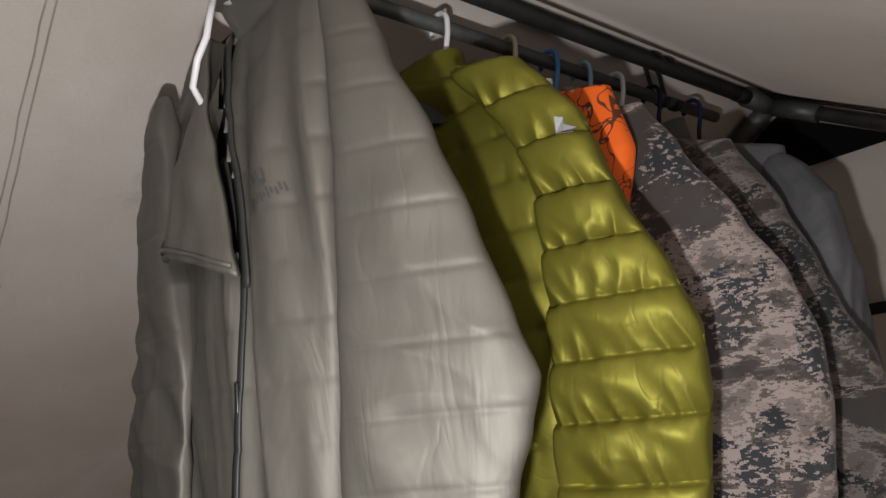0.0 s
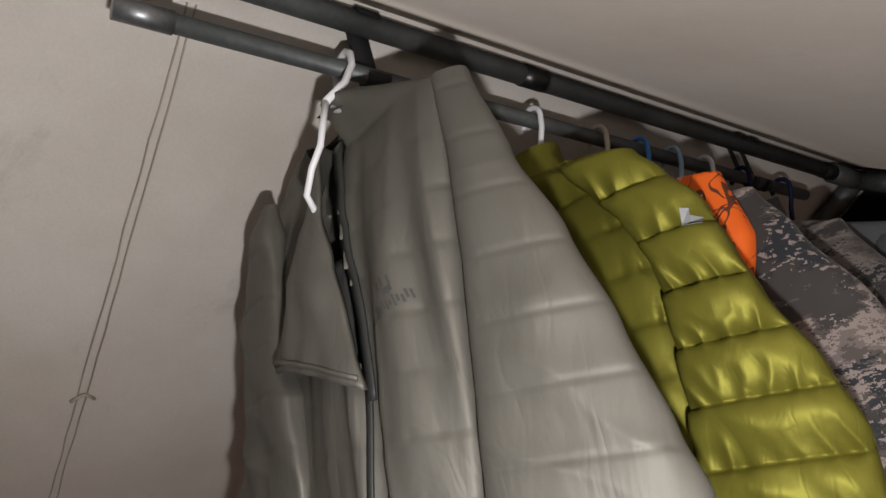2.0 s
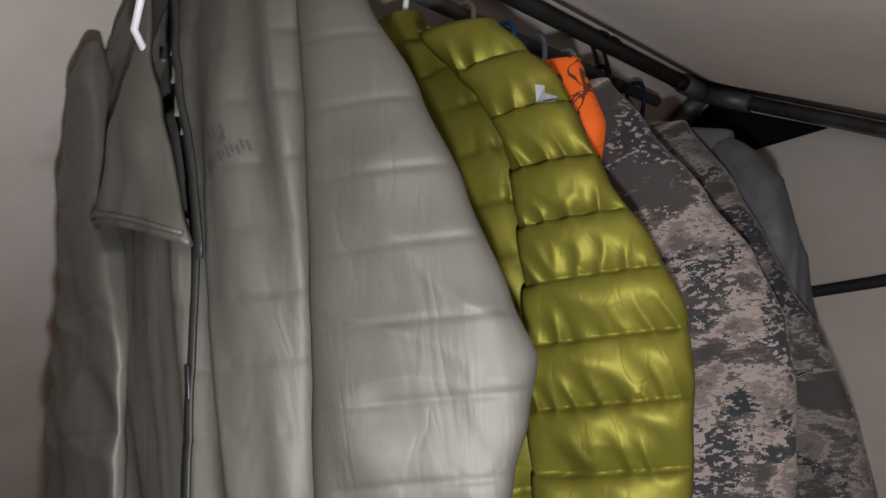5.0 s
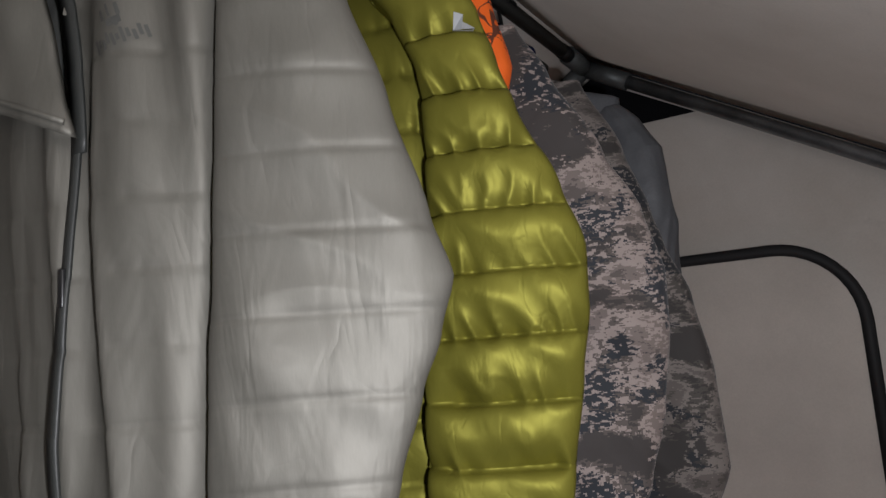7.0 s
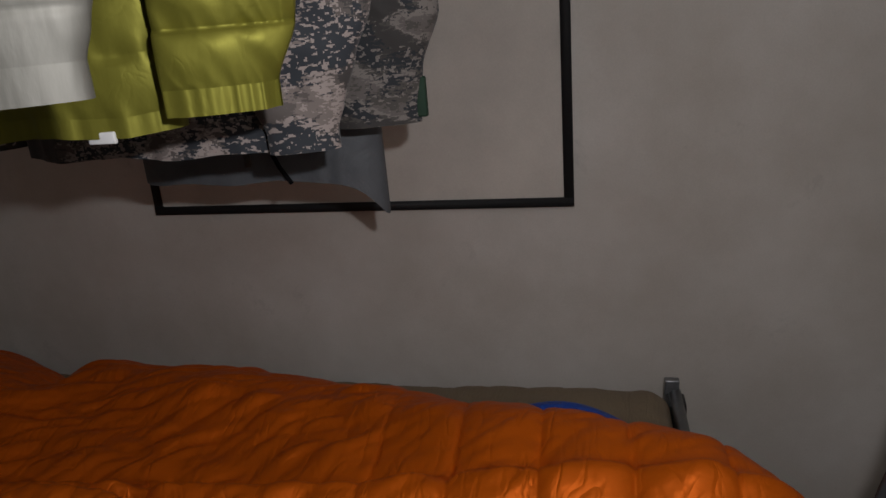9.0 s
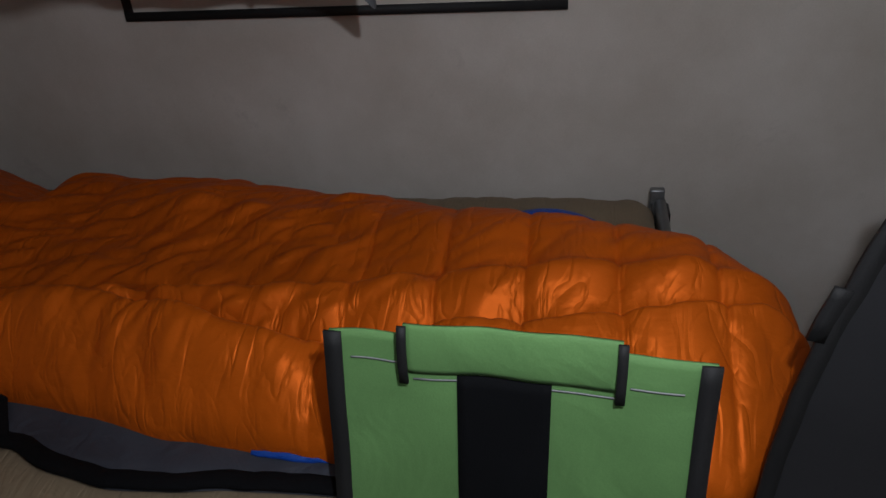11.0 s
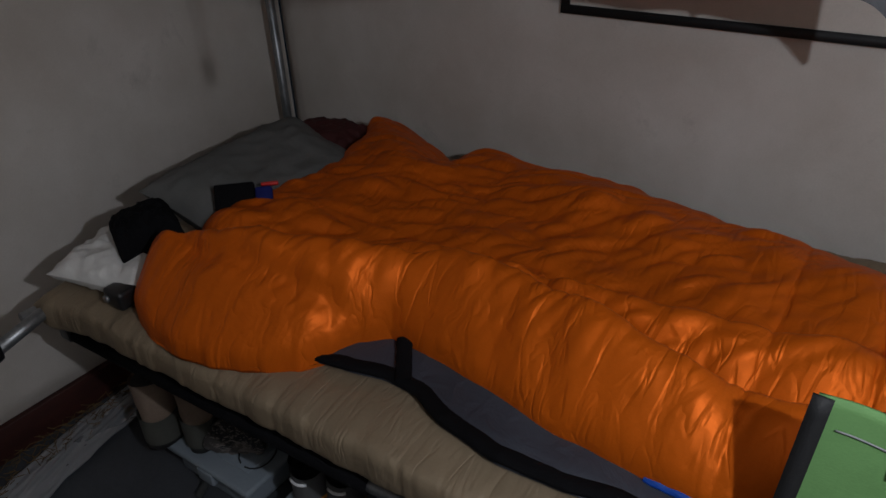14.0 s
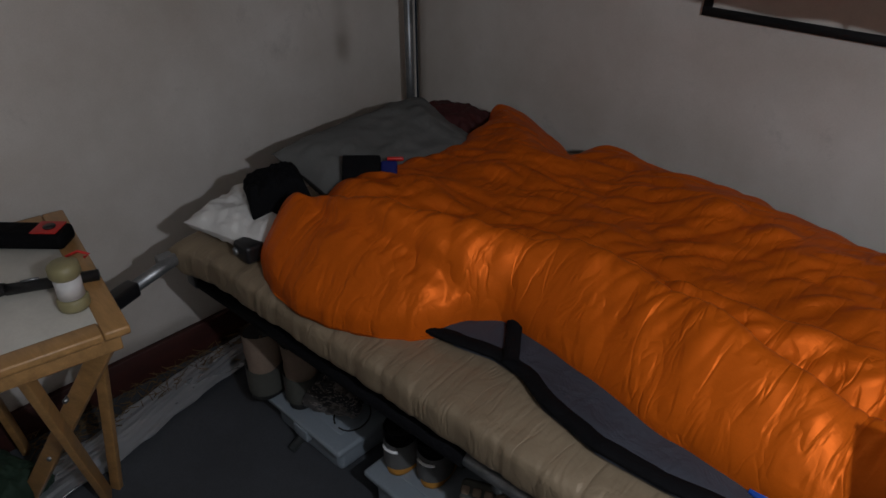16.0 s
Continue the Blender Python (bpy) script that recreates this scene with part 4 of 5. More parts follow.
part("corner_plate", block((2.375, -0.085, 0.50), (2.41, -0.065, 0.635), 0.004), STEEL, cot, "bare steel end plate")


def pad_surface(u, v):
    # u round the section, v along the length
    a = 2 * math.pi * u
    x = 0.365 + 2.015 * v
    c, s = math.cos(a), math.sin(a)
    yn, yf = -1.212 + 0.034 * (x - 0.4) - 0.035 * max(0.0, (0.52 - x) / 0.16), -0.12
    endr = min(1, min(v, 1 - v) / 0.025)
    rise = math.sqrt(max(0.02, 1 - (1 - endr) ** 2))
    ey = math.copysign(abs(c) ** 0.22, c)
    ez = math.copysign(abs(s) ** 0.55, s)
    edge = max(0.0, abs(c) - 0.35)
    tuft = (1 - 2.2 * abs(nz(x * 9.5, c * 1.1, 7))) * 0.007 + (1 - 2.6 * abs(nz(x * 25 + c * 2, c * 1.3, 3))) * 0.0026 + 0.007 * (abs(math.sin(math.pi * x / 0.085 + 1.5 * nz(x * 4, 2))) ** 0.4 - 0.7)
    lump = 0.004 * nz(x * 5, c * 3, s)
    return x, (yn + yf) / 2 + (yf - yn) / 2 * (0.985 + 0.015 * endr) * ey + (tuft * edge + lump) * ey * 0.9, 0.592 + (0.056 * ez + tuft * edge * ez + lump) * rise


pad = thing("sleeping_pad", (1.4, -0.65, 0.535), "tan fabric sleeping pad lying on the cot", "sleeping pad")
part("pad_body", grid(pad_surface, 130, 420, True), PAD, pad)
part("pad_end", ([pad_surface(k / 60, 0.0) for k in range(60)], [tuple(range(60))]), PAD, pad)
part("pad_end", ([pad_surface(k / 60, 1.0) for k in range(60)], [tuple(range(60))[::-1]]), PAD, pad)

# sleeping bag: rows of (x, y) for its far and near edges
FAR = [(0.40, -0.13), (0.50, -0.12), (0.62, -0.135), (0.86, -0.235), (1.0, -0.165), (1.39, -0.195), (1.756, -0.265), (2.058, -0.325), (2.30, -0.375), (2.44, -0.43), (2.53, -0.52), (2.575, -0.68), (2.585, -0.78)]
NEAR = [(0.55, -1.08), (0.62, -1.135), (0.70, -1.172), (0.78, -1.192), (0.86, -1.197), (0.925, -1.185), (0.98, -1.163), (1.03, -1.138), (1.083, -1.105), (1.12, -1.06), (1.154, -1.005), (1.2, -0.965), (1.33, -0.975), (1.58, -1.02), (1.8, -1.03), (2.2, -1.06), (2.42, -1.03), (2.52, -0.95), (2.575, -0.83), (2.585, -0.79)]
HEAD = [(0.0, 0.50), (0.12, 0.53), (0.22, 0.61), (0.45, 0.63), (0.7, 0.60), (0.88, 0.60), (1.0, 0.64)]
RIDGE = [(0.70, -1.06), (0.85, -1.02), (0.936, -0.985), (1.05, -0.942), (1.165, -0.888), (1.278, -0.850), (1.40, -0.848), (1.53, -0.872), (1.65, -0.898), (1.75, -0.906), (1.85, -0.898), (2.0, -0.86), (2.5, -0.80)]


def bag_height(x, y):
    """Height of the top over the pad: a near lobe that overlaps a valley, a middle fold, a far lobe and the raised head."""
    d = y - lerp(RIDGE, x)
    near = (0.175 * math.exp(-(d / (0.022 if d > 0 else 0.17)) ** 2) - 0.062 * math.exp(-((d - 0.055) / 0.045) ** 2)) * lerp([(0.7, 0.7), (1.15, 1.0), (1.6, 0.95), (1.95, 0.55), (2.2, 0.35), (2.5, 0.3)], x)
    e = y - lerp([(1.1, -0.76), (1.5, -0.745), (1.8, -0.73), (2.0, -0.715)], x)
    mid = 0.058 * math.exp(-(e / (0.026 if e > 0 else 0.09)) ** 2) * lerp([(1.05, 0.0), (1.25, 1.0), (1.7, 1.0), (2.0, 0.6), (2.3, 0.6)], x)
    far = 0.096 * math.exp(-((y - lerp(FAR, x) + 0.17) / 0.17) ** 2) * lerp([(0.5, 0.85), (0.9, 0.85), (1.1, 0.42), (1.6, 0.5), (1.85, 0.75), (2.1, 0.98), (2.2, 0.95), (2.5, 0.6)], x)
    foot = 0.075 * math.exp(-((y + 0.74) / 0.22) ** 2) * lerp([(1.7, 0.0), (2.05, 1.0), (2.3, 1.25), (2.5, 1.3)], x)
    head = 0.085 * math.exp(-((x - 0.78) / 0.24) ** 2 - ((y + 0.72) / 0.33) ** 2) + 0.045 * math.exp(-((x - 0.70) / 0.13) ** 2 - ((y + 0.93) / 0.14) ** 2)
    collar = 0.03 * math.exp(-((x - 0.6) / 0.12) ** 2 - ((y + 0.27) / 0.13) ** 2) - 0.05 * math.exp(-((x - 0.88) / 0.06) ** 2 - ((y + 0.33) / 0.12) ** 2)
    g = y - lerp([(0.70, -1.06), (0.81, -1.067), (0.90, -1.047), (1.02, -1.03), (1.14, -1.01), (1.27, -1.005)], x)
    groove = -0.030 * math.exp(-(g / (0.012 if g > 0 else 0.035)) ** 2) * lerp([(0.68, 0.0), (0.78, 1.0), (1.1, 1.0), (1.25, 0.6), (1.3, 0.0)], x)
    flat = 0.034 * min(1.0, max(0.0, (d - 0.02) / 0.06)) * lerp([(0.9, 0.0), (1.1, 1.0), (1.7, 1.0), (2.1, 0.0)], x)
    return 0.055 + near + mid + far + foot + head + collar + groove + flat


def crease(x, y, k):
    return 1 - 2.6 * abs(nz(x, y, k))


def bag_top(u, v):
    # u from the far to the near edge over the top, v from head to foot
    th = math.pi * (1.08 * u - 0.04)
    k = 0.5 - 0.5 * math.copysign(abs(math.cos(th)) ** 0.8, math.cos(th))
    x0 = lerp(HEAD, k)
    x = x0 + (2.583 - x0) * v
    yf, yn = lerp(FAR, x), lerp(NEAR, x)
    y = yf + (yn - yf) * k
    h = bag_height(x, y)
    e = max(0.0, math.sin(th)) ** 0.5
    foot = math.sqrt(max(0.0, 1 - max(0, (x - 2.36) / 0.235) ** 2))
    headr = math.sqrt(max(0.0, 1 - max(0, (x0 + 0.10 - x) / 0.10) ** 2))
    h *= foot * (0.25 + 0.75 * headr)
    # baffles: crosswise towards the foot, lengthwise along the body
    cross = abs(math.sin(math.pi * (x - 2.58 + 0.02 * (y + 0.7)) / 0.155)) ** 0.35
    wc = min(1, max(0, (x - 1.72) / 0.12))
    along = abs(math.sin(math.pi * (x - 1.72) / 0.31 + 0.8 * nz(y * 3, 4))) ** 0.3
    q = 0.02 * (wc * (cross - 1) + (1 - wc) * 0.3 * (along - 1))
    tuck = 1 - (cross if wc > 0.5 else along)
    side = y - lerp(RIDGE, x)
    low = 0.016 * nz(x * 3.2 + y * 2, y * 4.5, 3) + 0.010 * nz(x * 7, y * 9, 5)
    fine = 0.0045 * tuck * nz(x * 9, y * 60, 1) * wc
    if side < 0.03:
        wr = 0.017 * abs(nz(x * 11 + y * 6, y * 4.0, 8)) + 0.008 * abs(nz(x * 27 - y * 12, y * 10, 2))
    else:
        p, r = x * 0.85 + y * 0.5, y * 0.85 - x * 0.5
        wr = 0.024 * abs(nz(p * 5, r * 12, 8)) + 0.018 * abs(nz(p * 10 + 3, r * 26, 2))
    wr = low + fine + wr * (1 - 0.55 * wc) - 0.006
    z = PADZ - 0.012 + (h + q + wr) * e * min(1, 0.15 + h * 14)
    if x > 2.4:
        z -= 0.03 * ((x - 2.4) / 0.18) ** 2
    return x + 0.012 * nz(y * 6, 2) * max(0, 1 - v * 8), y + 0.006 * nz(x * 14, u * 3), z


bag = thing("sleeping_bag", (1.45, -0.65, PADZ), "puffy orange down sleeping bag, rumpled and half open on the cot", "sleeping bag")
part("shell", grid(bag_top, 260, 520), BAG, bag, "orange ripstop shell")
part("underside", grid(lambda u, v: (bag_top(1 - u, v)[0], bag_top(1 - u, v)[1], PADZ + 0.002 - (0.05 * max(0, (v - 0.916) / 0.084) ** 2)), 20, 60), BAG, bag)
LIN = [(1.0, -1.06), (1.10, -1.075), (1.17, -1.065), (1.245, -1.045), (1.312, -1.05), (1.40, -1.085), (1.51, -1.105), (1.61, -1.10), (1.70, -1.085), (1.85, -1.08), (2.05, -1.07)]


def lining_surface(u, v):
    x = 1.0 + 1.05 * v
    y1 = lerp(LIN, x)
    y = -0.85 + (y1 + 0.85) * u
    return x, y, PADZ + 0.014 + 0.025 * (1 - u) + 0.007 * nz(x * 9, y * 12) - 0.012 * max(0, u - 0.9) * 10


part("inner_lining", grid(lining_surface, 24, 80), BAG_LINING, bag, "slate grey lining")
border = [(1.0 + 1.05 * k / 60, lerp(LIN, 1.0 + 1.05 * k / 60)) for k in range(61)]


def band(points, width, high):
    """A flat quilted strip with a rounded top, pinched every few centimetres."""
    pts = [Vector(p) for p in points]
    m = len(pts) - 1

    def fn(u, v):
        k = min(m, int(round(v * m)))
        d = (pts[min(m, k + 1)] - pts[max(0, k - 1)]).normalized()
        n = d.cross(Vector((0, 0, 1))).normalized()
        a = 2 * math.pi * u
        h = high * (0.75 + 0.25 * abs(math.sin(k * 0.9)))
        return pts[k] + n * (width / 2 * math.cos(a) * (1 + 0.12 * nz(k * 0.4, a))) + Vector((0, 0, h * math.sin(a) * (1 if math.sin(a) > 0 else 0.5)))
    return grid(fn, 14, m, True)


part("lining_border", band([(x, y + 0.012, PADZ + 0.012 + 0.004 * nz(x * 20, 1)) for x, y in border], 0.034, 0.010), BLACK_CLOTH, bag, "black quilted border")
part("border_tab", band([(1.228 + 0.058 * k / 12, -0.962 - 0.083 * k / 12, PADZ + 0.036 - 0.016 * k / 12) for k in range(13)], 0.03, 0.007), BLACK_CLOTH, bag)
part("blue_edge", band([(1.72 + 0.36 * k / 30, -1.016 - 0.006 * math.sin(k / 4), PADZ + 0.020 + 0.004 * nz(k * 0.6, 9)) for k in range(31)], 0.03, 0.010), BAG_BLUE, bag, "blue inner bag edge")
part("blue_corner", tube([(2.06 + 0.20 * k / 12, -0.345 - 0.05 * (k / 12) ** 2, PADZ + 0.034 + 0.018 * math.sin(math.pi * k / 12)) for k in range(13)], 0.026, 12), BAG_BLUE, bag)
part("dark_corner", tube([(1.95 + 0.36 * k / 12, -0.325 - 0.07 * (k / 12) ** 2, PADZ + 0.016 + 0.02 * math.sin(math.pi * k / 12)) for k in range(13)], 0.018, 12), BLACK_CLOTH, bag)


def cushion(name, label, centre, size, turn, material, category, seed=0, tilt=0.0, roll=0.0, puff=0.55):
    """A stuffed pillow: a soft lens with pinched corners."""
    c = thing(name, (centre[0], centre[1], centre[2] - size[2] / 2), label, category)
    m = Matrix.Translation(centre) @ Euler((radians(roll), radians(tilt), radians(turn))).to_matrix().to_4x4()

    def fn(side):
        def f(u, v):
            a, b = 2 * u - 1, 2 * v - 1
            edge = (1 - a ** 4) * (1 - b ** 4)
            h = size[2] / 2 * max(0, edge) ** puff
            wr = 0.012 * nz(a * 3 + seed, b * 3, side) + 0.006 * nz(a * 8, b * 8 + seed)
            pinch = 1 - 0.06 * (1 - abs(a)) * 0 - 0.05 * (b * b) * (1 - a * a)
            return m @ Vector((a * size[0] / 2 * (1 - 0.07 * (1 - b * b) * abs(a)), b * size[1] / 2 * (1 - 0.07 * (1 - a * a) * abs(b)), side * (h + wr * (edge > 0.02))))
        return f
    part("case", join(grid(fn(1), 40, 40), grid(fn(-1), 40, 40)), material, c)
    return c


cushion("pillow", "grey pillow propped against the corner of the tent", (0.575, -0.665, 0.722), (0.36, 0.54, 0.15), 4, PILLOW, "pillow", seed=2, tilt=20)
cushion("pillow", "white pillow at the head of the cot", (0.52, -1.06, 0.678), (0.27, 0.22, 0.085), 20, WHITE_CLOTH, "pillow", seed=5, tilt=8)
cushion("stuff_sack", "black cloth sack beside the grey pillow", (0.535, -1.005, 0.700), (0.15, 0.13, 0.19), 65, BLACK_CLOTH, "bag", seed=9, tilt=-12, puff=0.3)
cushion("stuff_sack", "black and dark red bag behind the pillow", (0.47, -0.35, 0.70), (0.26, 0.2, 0.11), 10, RED_DARK, "bag", seed=11)
pouch = thing("pouch", (0.665, -0.855, 0.76), "square black cloth pouch with blue and red trim on the pillow", "pouch")
pm = Matrix.Translation((0.665, -0.855, 0.785)) @ Matrix.Rotation(radians(44), 4, "Z") @ Matrix.Rotation(radians(-38), 4, "X")
part("pouch_body", block((-0.045, -0.012, -0.045), (0.045, 0.012, 0.035), 0.005, pm), BLACK_CLOTH, pouch)
part("blue_trim", block((0.046, -0.010, -0.03), (0.085, 0.008, 0.022), 0.006, pm), NAVY_TRIM, pouch, "blue cloth trim")
part("red_trim", block((0.060, -0.006, 0.023), (0.10, 0.008, 0.032), 0.004, pm), RED, pouch, "red cloth trim")
lamp = thing("head_torch", (0.60, -1.145, PADZ), "small black head torch lying on the pad", "head torch")
part("torch_body", block((0.575, -1.17, PADZ - 0.004), (0.635, -1.12, PADZ + 0.04), 0.01, None, 3), PLASTIC_BLACK, lamp)
part("torch_lens", tube([(0.59, -1.170, PADZ + 0.018), (0.59, -1.176, PADZ + 0.018)], 0.009, 12), STEEL, lamp)
part("torch_strap", tube([(0.55, -1.08, PADZ + 0.006), (0.58, -1.12, PADZ + 0.02), (0.65, -1.11, PADZ + 0.02), (0.68, -1.09, PADZ + 0.006)], 0.012, 8), BLACK_CLOTH, lamp)

# ---- chairs ----
chair = thing("camp_chair", (2.12, -0.95, FLOOR), "green folding camp chair with black mesh strip in its back", "chair", "camp chairs")


def back(u, v):
    z = 0.965 - 0.50 * v
    x0, x1 = 1.906 - 0.03 * v, 2.356 + 0.0 * v
    sag = 0.014 * math.sin(math.pi * u) * (0.4 + v)
    return x0 + (x1 - x0) * u, -1.078 - 0.026 * u - 0.05 * v + sag + 0.004 * nz(u * 5, v * 4), z + 0.003 * nz(u * 6, 1) * (1 - v)


part("backrest", panel(back, 40, 40, 0.004, (0, 1, 0)), CHAIR_GREEN, chair)
for u in (0.012, 0.985):
    part("edge_strap", ribbon([Vector(back(u, k / 20)) + Vector((0, -0.001, 0)) for k in range(21)], 0.022, 0.004, (0, -1, 0)), WEB, chair, "black webbing edge")
part("mesh_strip", panel(lambda u, v: Vector(back(0.355 + 0.25 * u, 0.105 + 0.85 * v)) + Vector((0, -0.004, 0)), 10, 24, 0.003, (0, 1, 0)), MESH_BLACK, chair, "black mesh strip")
part("top_flap", panel(lambda u, v: Vector(back(0.215 + 0.56 * u, max(0, v * 0.115 - 0.02))) + Vector((0, -0.006 - 0.005 * math.sin(math.pi * v), 0.022 * (1 - v))), 24, 10, 0.004, (0, 1, 0)), CHAIR_GREEN, chair)
for u in (0.215, 0.775):
    part("flap_strap", ribbon([Vector(back(u, max(0, v * 0.135 - 0.02))) + Vector((0, -0.011 - 0.005 * math.sin(math.pi * v), 0.024 * (1 - v))) for v in (0, 0.25, 0.5, 0.75, 1)], 0.011, 0.004, (0, -1, 0)), WEB, chair, "black strap")
for u0, u1, v in ((0.06, 0.22, 0.075), (0.235, 0.77, 0.118), (0.80, 0.93, 0.085)):
    part("stitching", ribbon([Vector(back(u0 + (u1 - u0) * k / 10, v)) + Vector((0, -0.002, 0)) for k in range(11)], 0.0022, 0.0012, (0, -1, 0)), BADGE, chair, "pale stitching")
for x in (1.895, 2.345):
    part("back_post", tube([(x + (0.018 if x < 2 else -0.012), -1.055 - 0.02 * (x > 2), 0.93), (x, -1.03, 0.40), (x, -0.85, FLOOR + 0.01)], 0.009, 10), STEEL_DARK, chair)
    part("front_leg", tube([(x, -0.80, 0.42), (x, -1.16, FLOOR + 0.01)], 0.011, 10), STEEL_DARK, chair)
part("seat", block((1.90, -1.10, 0.40), (2.34, -0.80, 0.425), 0.008), CHAIR_GREEN, chair)

dark_chair = thing("camp_chair", (2.75, -1.0, FLOOR), "charcoal camp chair with black webbing edges beside the cot", "chair", "camp chairs")
DC = [(0.45, 2.452), (0.735, 2.464), (0.84, 2.472), (0.947, 2.487), (1.035, 2.505), (1.18, 2.54)]


def dark_back(u, v):
    z = 0.45 + 0.75 * v
    x0 = lerp(DC, z)
    return x0 + 0.50 * u, -1.02 - 0.12 * u + 0.03 * math.sin(math.pi * u) + 0.006 * nz(u * 4, v * 4, 6), z


part("backrest", panel(dark_back, 24, 24, 0.006, (0, 1, 0)), CHAIR_GREY, dark_chair)
part("edge_strap", ribbon([Vector(dark_back(0.0, k / 24)) + Vector((0, -0.002, 0)) for k in range(25)], 0.022, 0.007, (0, -1, 0)), WEB, dark_chair, "black webbing edge")
part("strap_tab", ribbon([Vector(dark_back(0.0, v)) + Vector((-0.014, -0.006, 0)) for v in (0.66, 0.7, 0.74, 0.76)], 0.02, 0.006, (0, -1, 0)), WEB, dark_chair)
for u in (0.06, 0.94):
    p = Vector(dark_back(u, 0.0))
    part("leg", tube([p + Vector((0.03, 0.015, 0.25)), p + Vector((0.02, 0.015, 0)), (p.x, p.y - 0.25, FLOOR + 0.01)], 0.012, 10), STEEL_DARK, dark_chair)
    part("leg", tube([p + Vector((0, -0.25, -0.02)), (p.x, p.y + 0.02, FLOOR + 0.01)], 0.012, 10), STEEL_DARK, dark_chair)
part("seat", block((2.47, -1.40, 0.41), (2.95, -1.06, 0.435), 0.008), CHAIR_GREY, dark_chair)

# ---- tray table ----
table = thing("tray_table", (0.30, -1.60, FLOOR), "folding wooden tray table with a white inlaid top", "table")
A0, AX, AY = Vector((0.08, -1.355, 0)), Vector((0.984, -0.177, 0)), Vector((-0.177, -0.984, 0))
TABLE_M = Matrix(((AX.x, AY.x, 0, A0.x), (AX.y, AY.y, 0, A0.y), (0, 0, 1, 0), (0, 0, 0, 1)))
TL, TW, TZ = 0.60, 0.40, 0.66
for lo, hi in (((0, 0, TZ - 0.02), (TL, 0.05, TZ)), ((0, TW - 0.05, TZ - 0.02), (TL, TW, TZ)), ((0, 0.0505, TZ - 0.02), (0.05, TW - 0.0505, TZ)), ((TL - 0.05, 0.0505, TZ - 0.02), (TL, TW - 0.0505, TZ))):
    part("rim_board", block(lo, hi, 0.005, TABLE_M), WOOD, table)
part("top_panel", block((0.049, 0.049, TZ - 0.016), (TL - 0.049, TW - 0.049, TZ - 0.004), 0.001, TABLE_M), WHITE_TOP, table, "white inlaid panel")
part("apron", block((TL - 0.03, 0.02, TZ - 0.055), (TL - 0.01, TW - 0.02, TZ - 0.02), 0.003, TABLE_M), WOOD, table)


def slat(p, q, w=0.044, t=0.018):
    p, q = Vector(p), Vector(q)
    m = Matrix.Translation((p + q) / 2) @ (q - p).to_track_quat("Z", "X").to_matrix().to_4x4()
    return block((-w / 2, -t / 2, -(q - p).length / 2), (w / 2, t / 2, (q - p).length / 2), 0.003, m)


part("leg", slat((0.615, -1.475, 0.635), (0.20, -1.68, FLOOR)), WOOD, table)
part("leg", slat((0.585, -1.655, 0.635), (0.345, -1.53, FLOOR)), WOOD, table)
part("leg", slat((0.42, -1.44, 0.635), (0.33, -1.50, FLOOR), 0.028), WOOD, table)
part("leg", slat((0.16, -1.70, 0.635), (0.02, -1.62, FLOOR), 0.034), WOOD, table)
for p in ((0.33, -1.612, 0.17), (0.45, -1.56, 0.40)):
    part("pivot_bolt", tube([p, (p[0] + 0.012, p[1] - 0.014, p[2])], 0.006, 10), STEEL, table)


def on_table(a, b, z=0.0):
    return TABLE_M @ Vector((a, b, TZ + z))


case = thing("tool_case", on_table(0.10, 0.06), "black soft case with a red square badge, on the table", "case")
cm = Matrix.Translation((0.187, -1.488, TZ)) @ Matrix.Rotation(radians(42), 4, "Z")
part("case_body", block((-0.16, -0.034, 0), (0.115, 0.034, 0.042), 0.016, cm, 3), BLACK_CLOTH, case)
part("badge", block((0.042, -0.028, 0.0415), (0.102, 0.028, 0.0445), 0.001, cm), RED, case, "red square badge")
part("badge_ring", tube([cm @ Vector((0.075, 0.0, 0.0445)), cm @ Vector((0.075, 0.0, 0.048))], 0.014, 20), PLASTIC_BLACK, case)
flash = thing("flashlight", on_table(0.36, 0.16), "black metal flashlight lying on the white table top", "flashlight")
part("barrel", tube([(0.385, -1.59, TZ + 0.012), (0.468, -1.43, TZ + 0.012)], 0.0125, 16), PLASTIC_BLACK, flash)
part("head", tube([(0.37, -1.62, TZ + 0.014), (0.385, -1.588, TZ + 0.014)], 0.018, 16, radii=[0.018, 0.0125]), PLASTIC_BLACK, flash)
part("clip", tube([(0.40, -1.562, TZ + 0.026), (0.415, -1.53, TZ + 0.027)], 0.003, 8), STEEL, flash)
can = thing("lantern", (0.523, -1.507, TZ), "small khaki camp lantern with a pale band, on the table", "lantern")
part("base", tube([(0.523, -1.507, TZ - 0.003), (0.523, -1.507, TZ + 0.004), (0.523, -1.507, TZ + 0.018), (0.523, -1.507, TZ + 0.024)], 0.03, 24, radii=[0.029, 0.031, 0.031, 0.026]), CAN_TAN, can)
part("band", tube([(0.523, -1.507, TZ + 0.024), (0.523, -1.507, TZ + 0.07)], 0.026, 24), LABEL_PALE, can, "pale translucent band")
part("cap", tube([(0.523, -1.507, TZ + 0.07), (0.523, -1.507, TZ + 0.076), (0.523, -1.507, TZ + 0.096), (0.523, -1.507, TZ + 0.102)], 0.03, 24, radii=[0.027, 0.031, 0.03, 0.022]), CAN_TAN, can)
part("carabiner", tube([(0.508, -1.492, TZ + 0.102), (0.523, -1.472, TZ + 0.112), (0.538, -1.457, TZ + 0.105), (0.533, -1.467, TZ + 0.10)], 0.003, 8), RED, can, "small red carabiner")

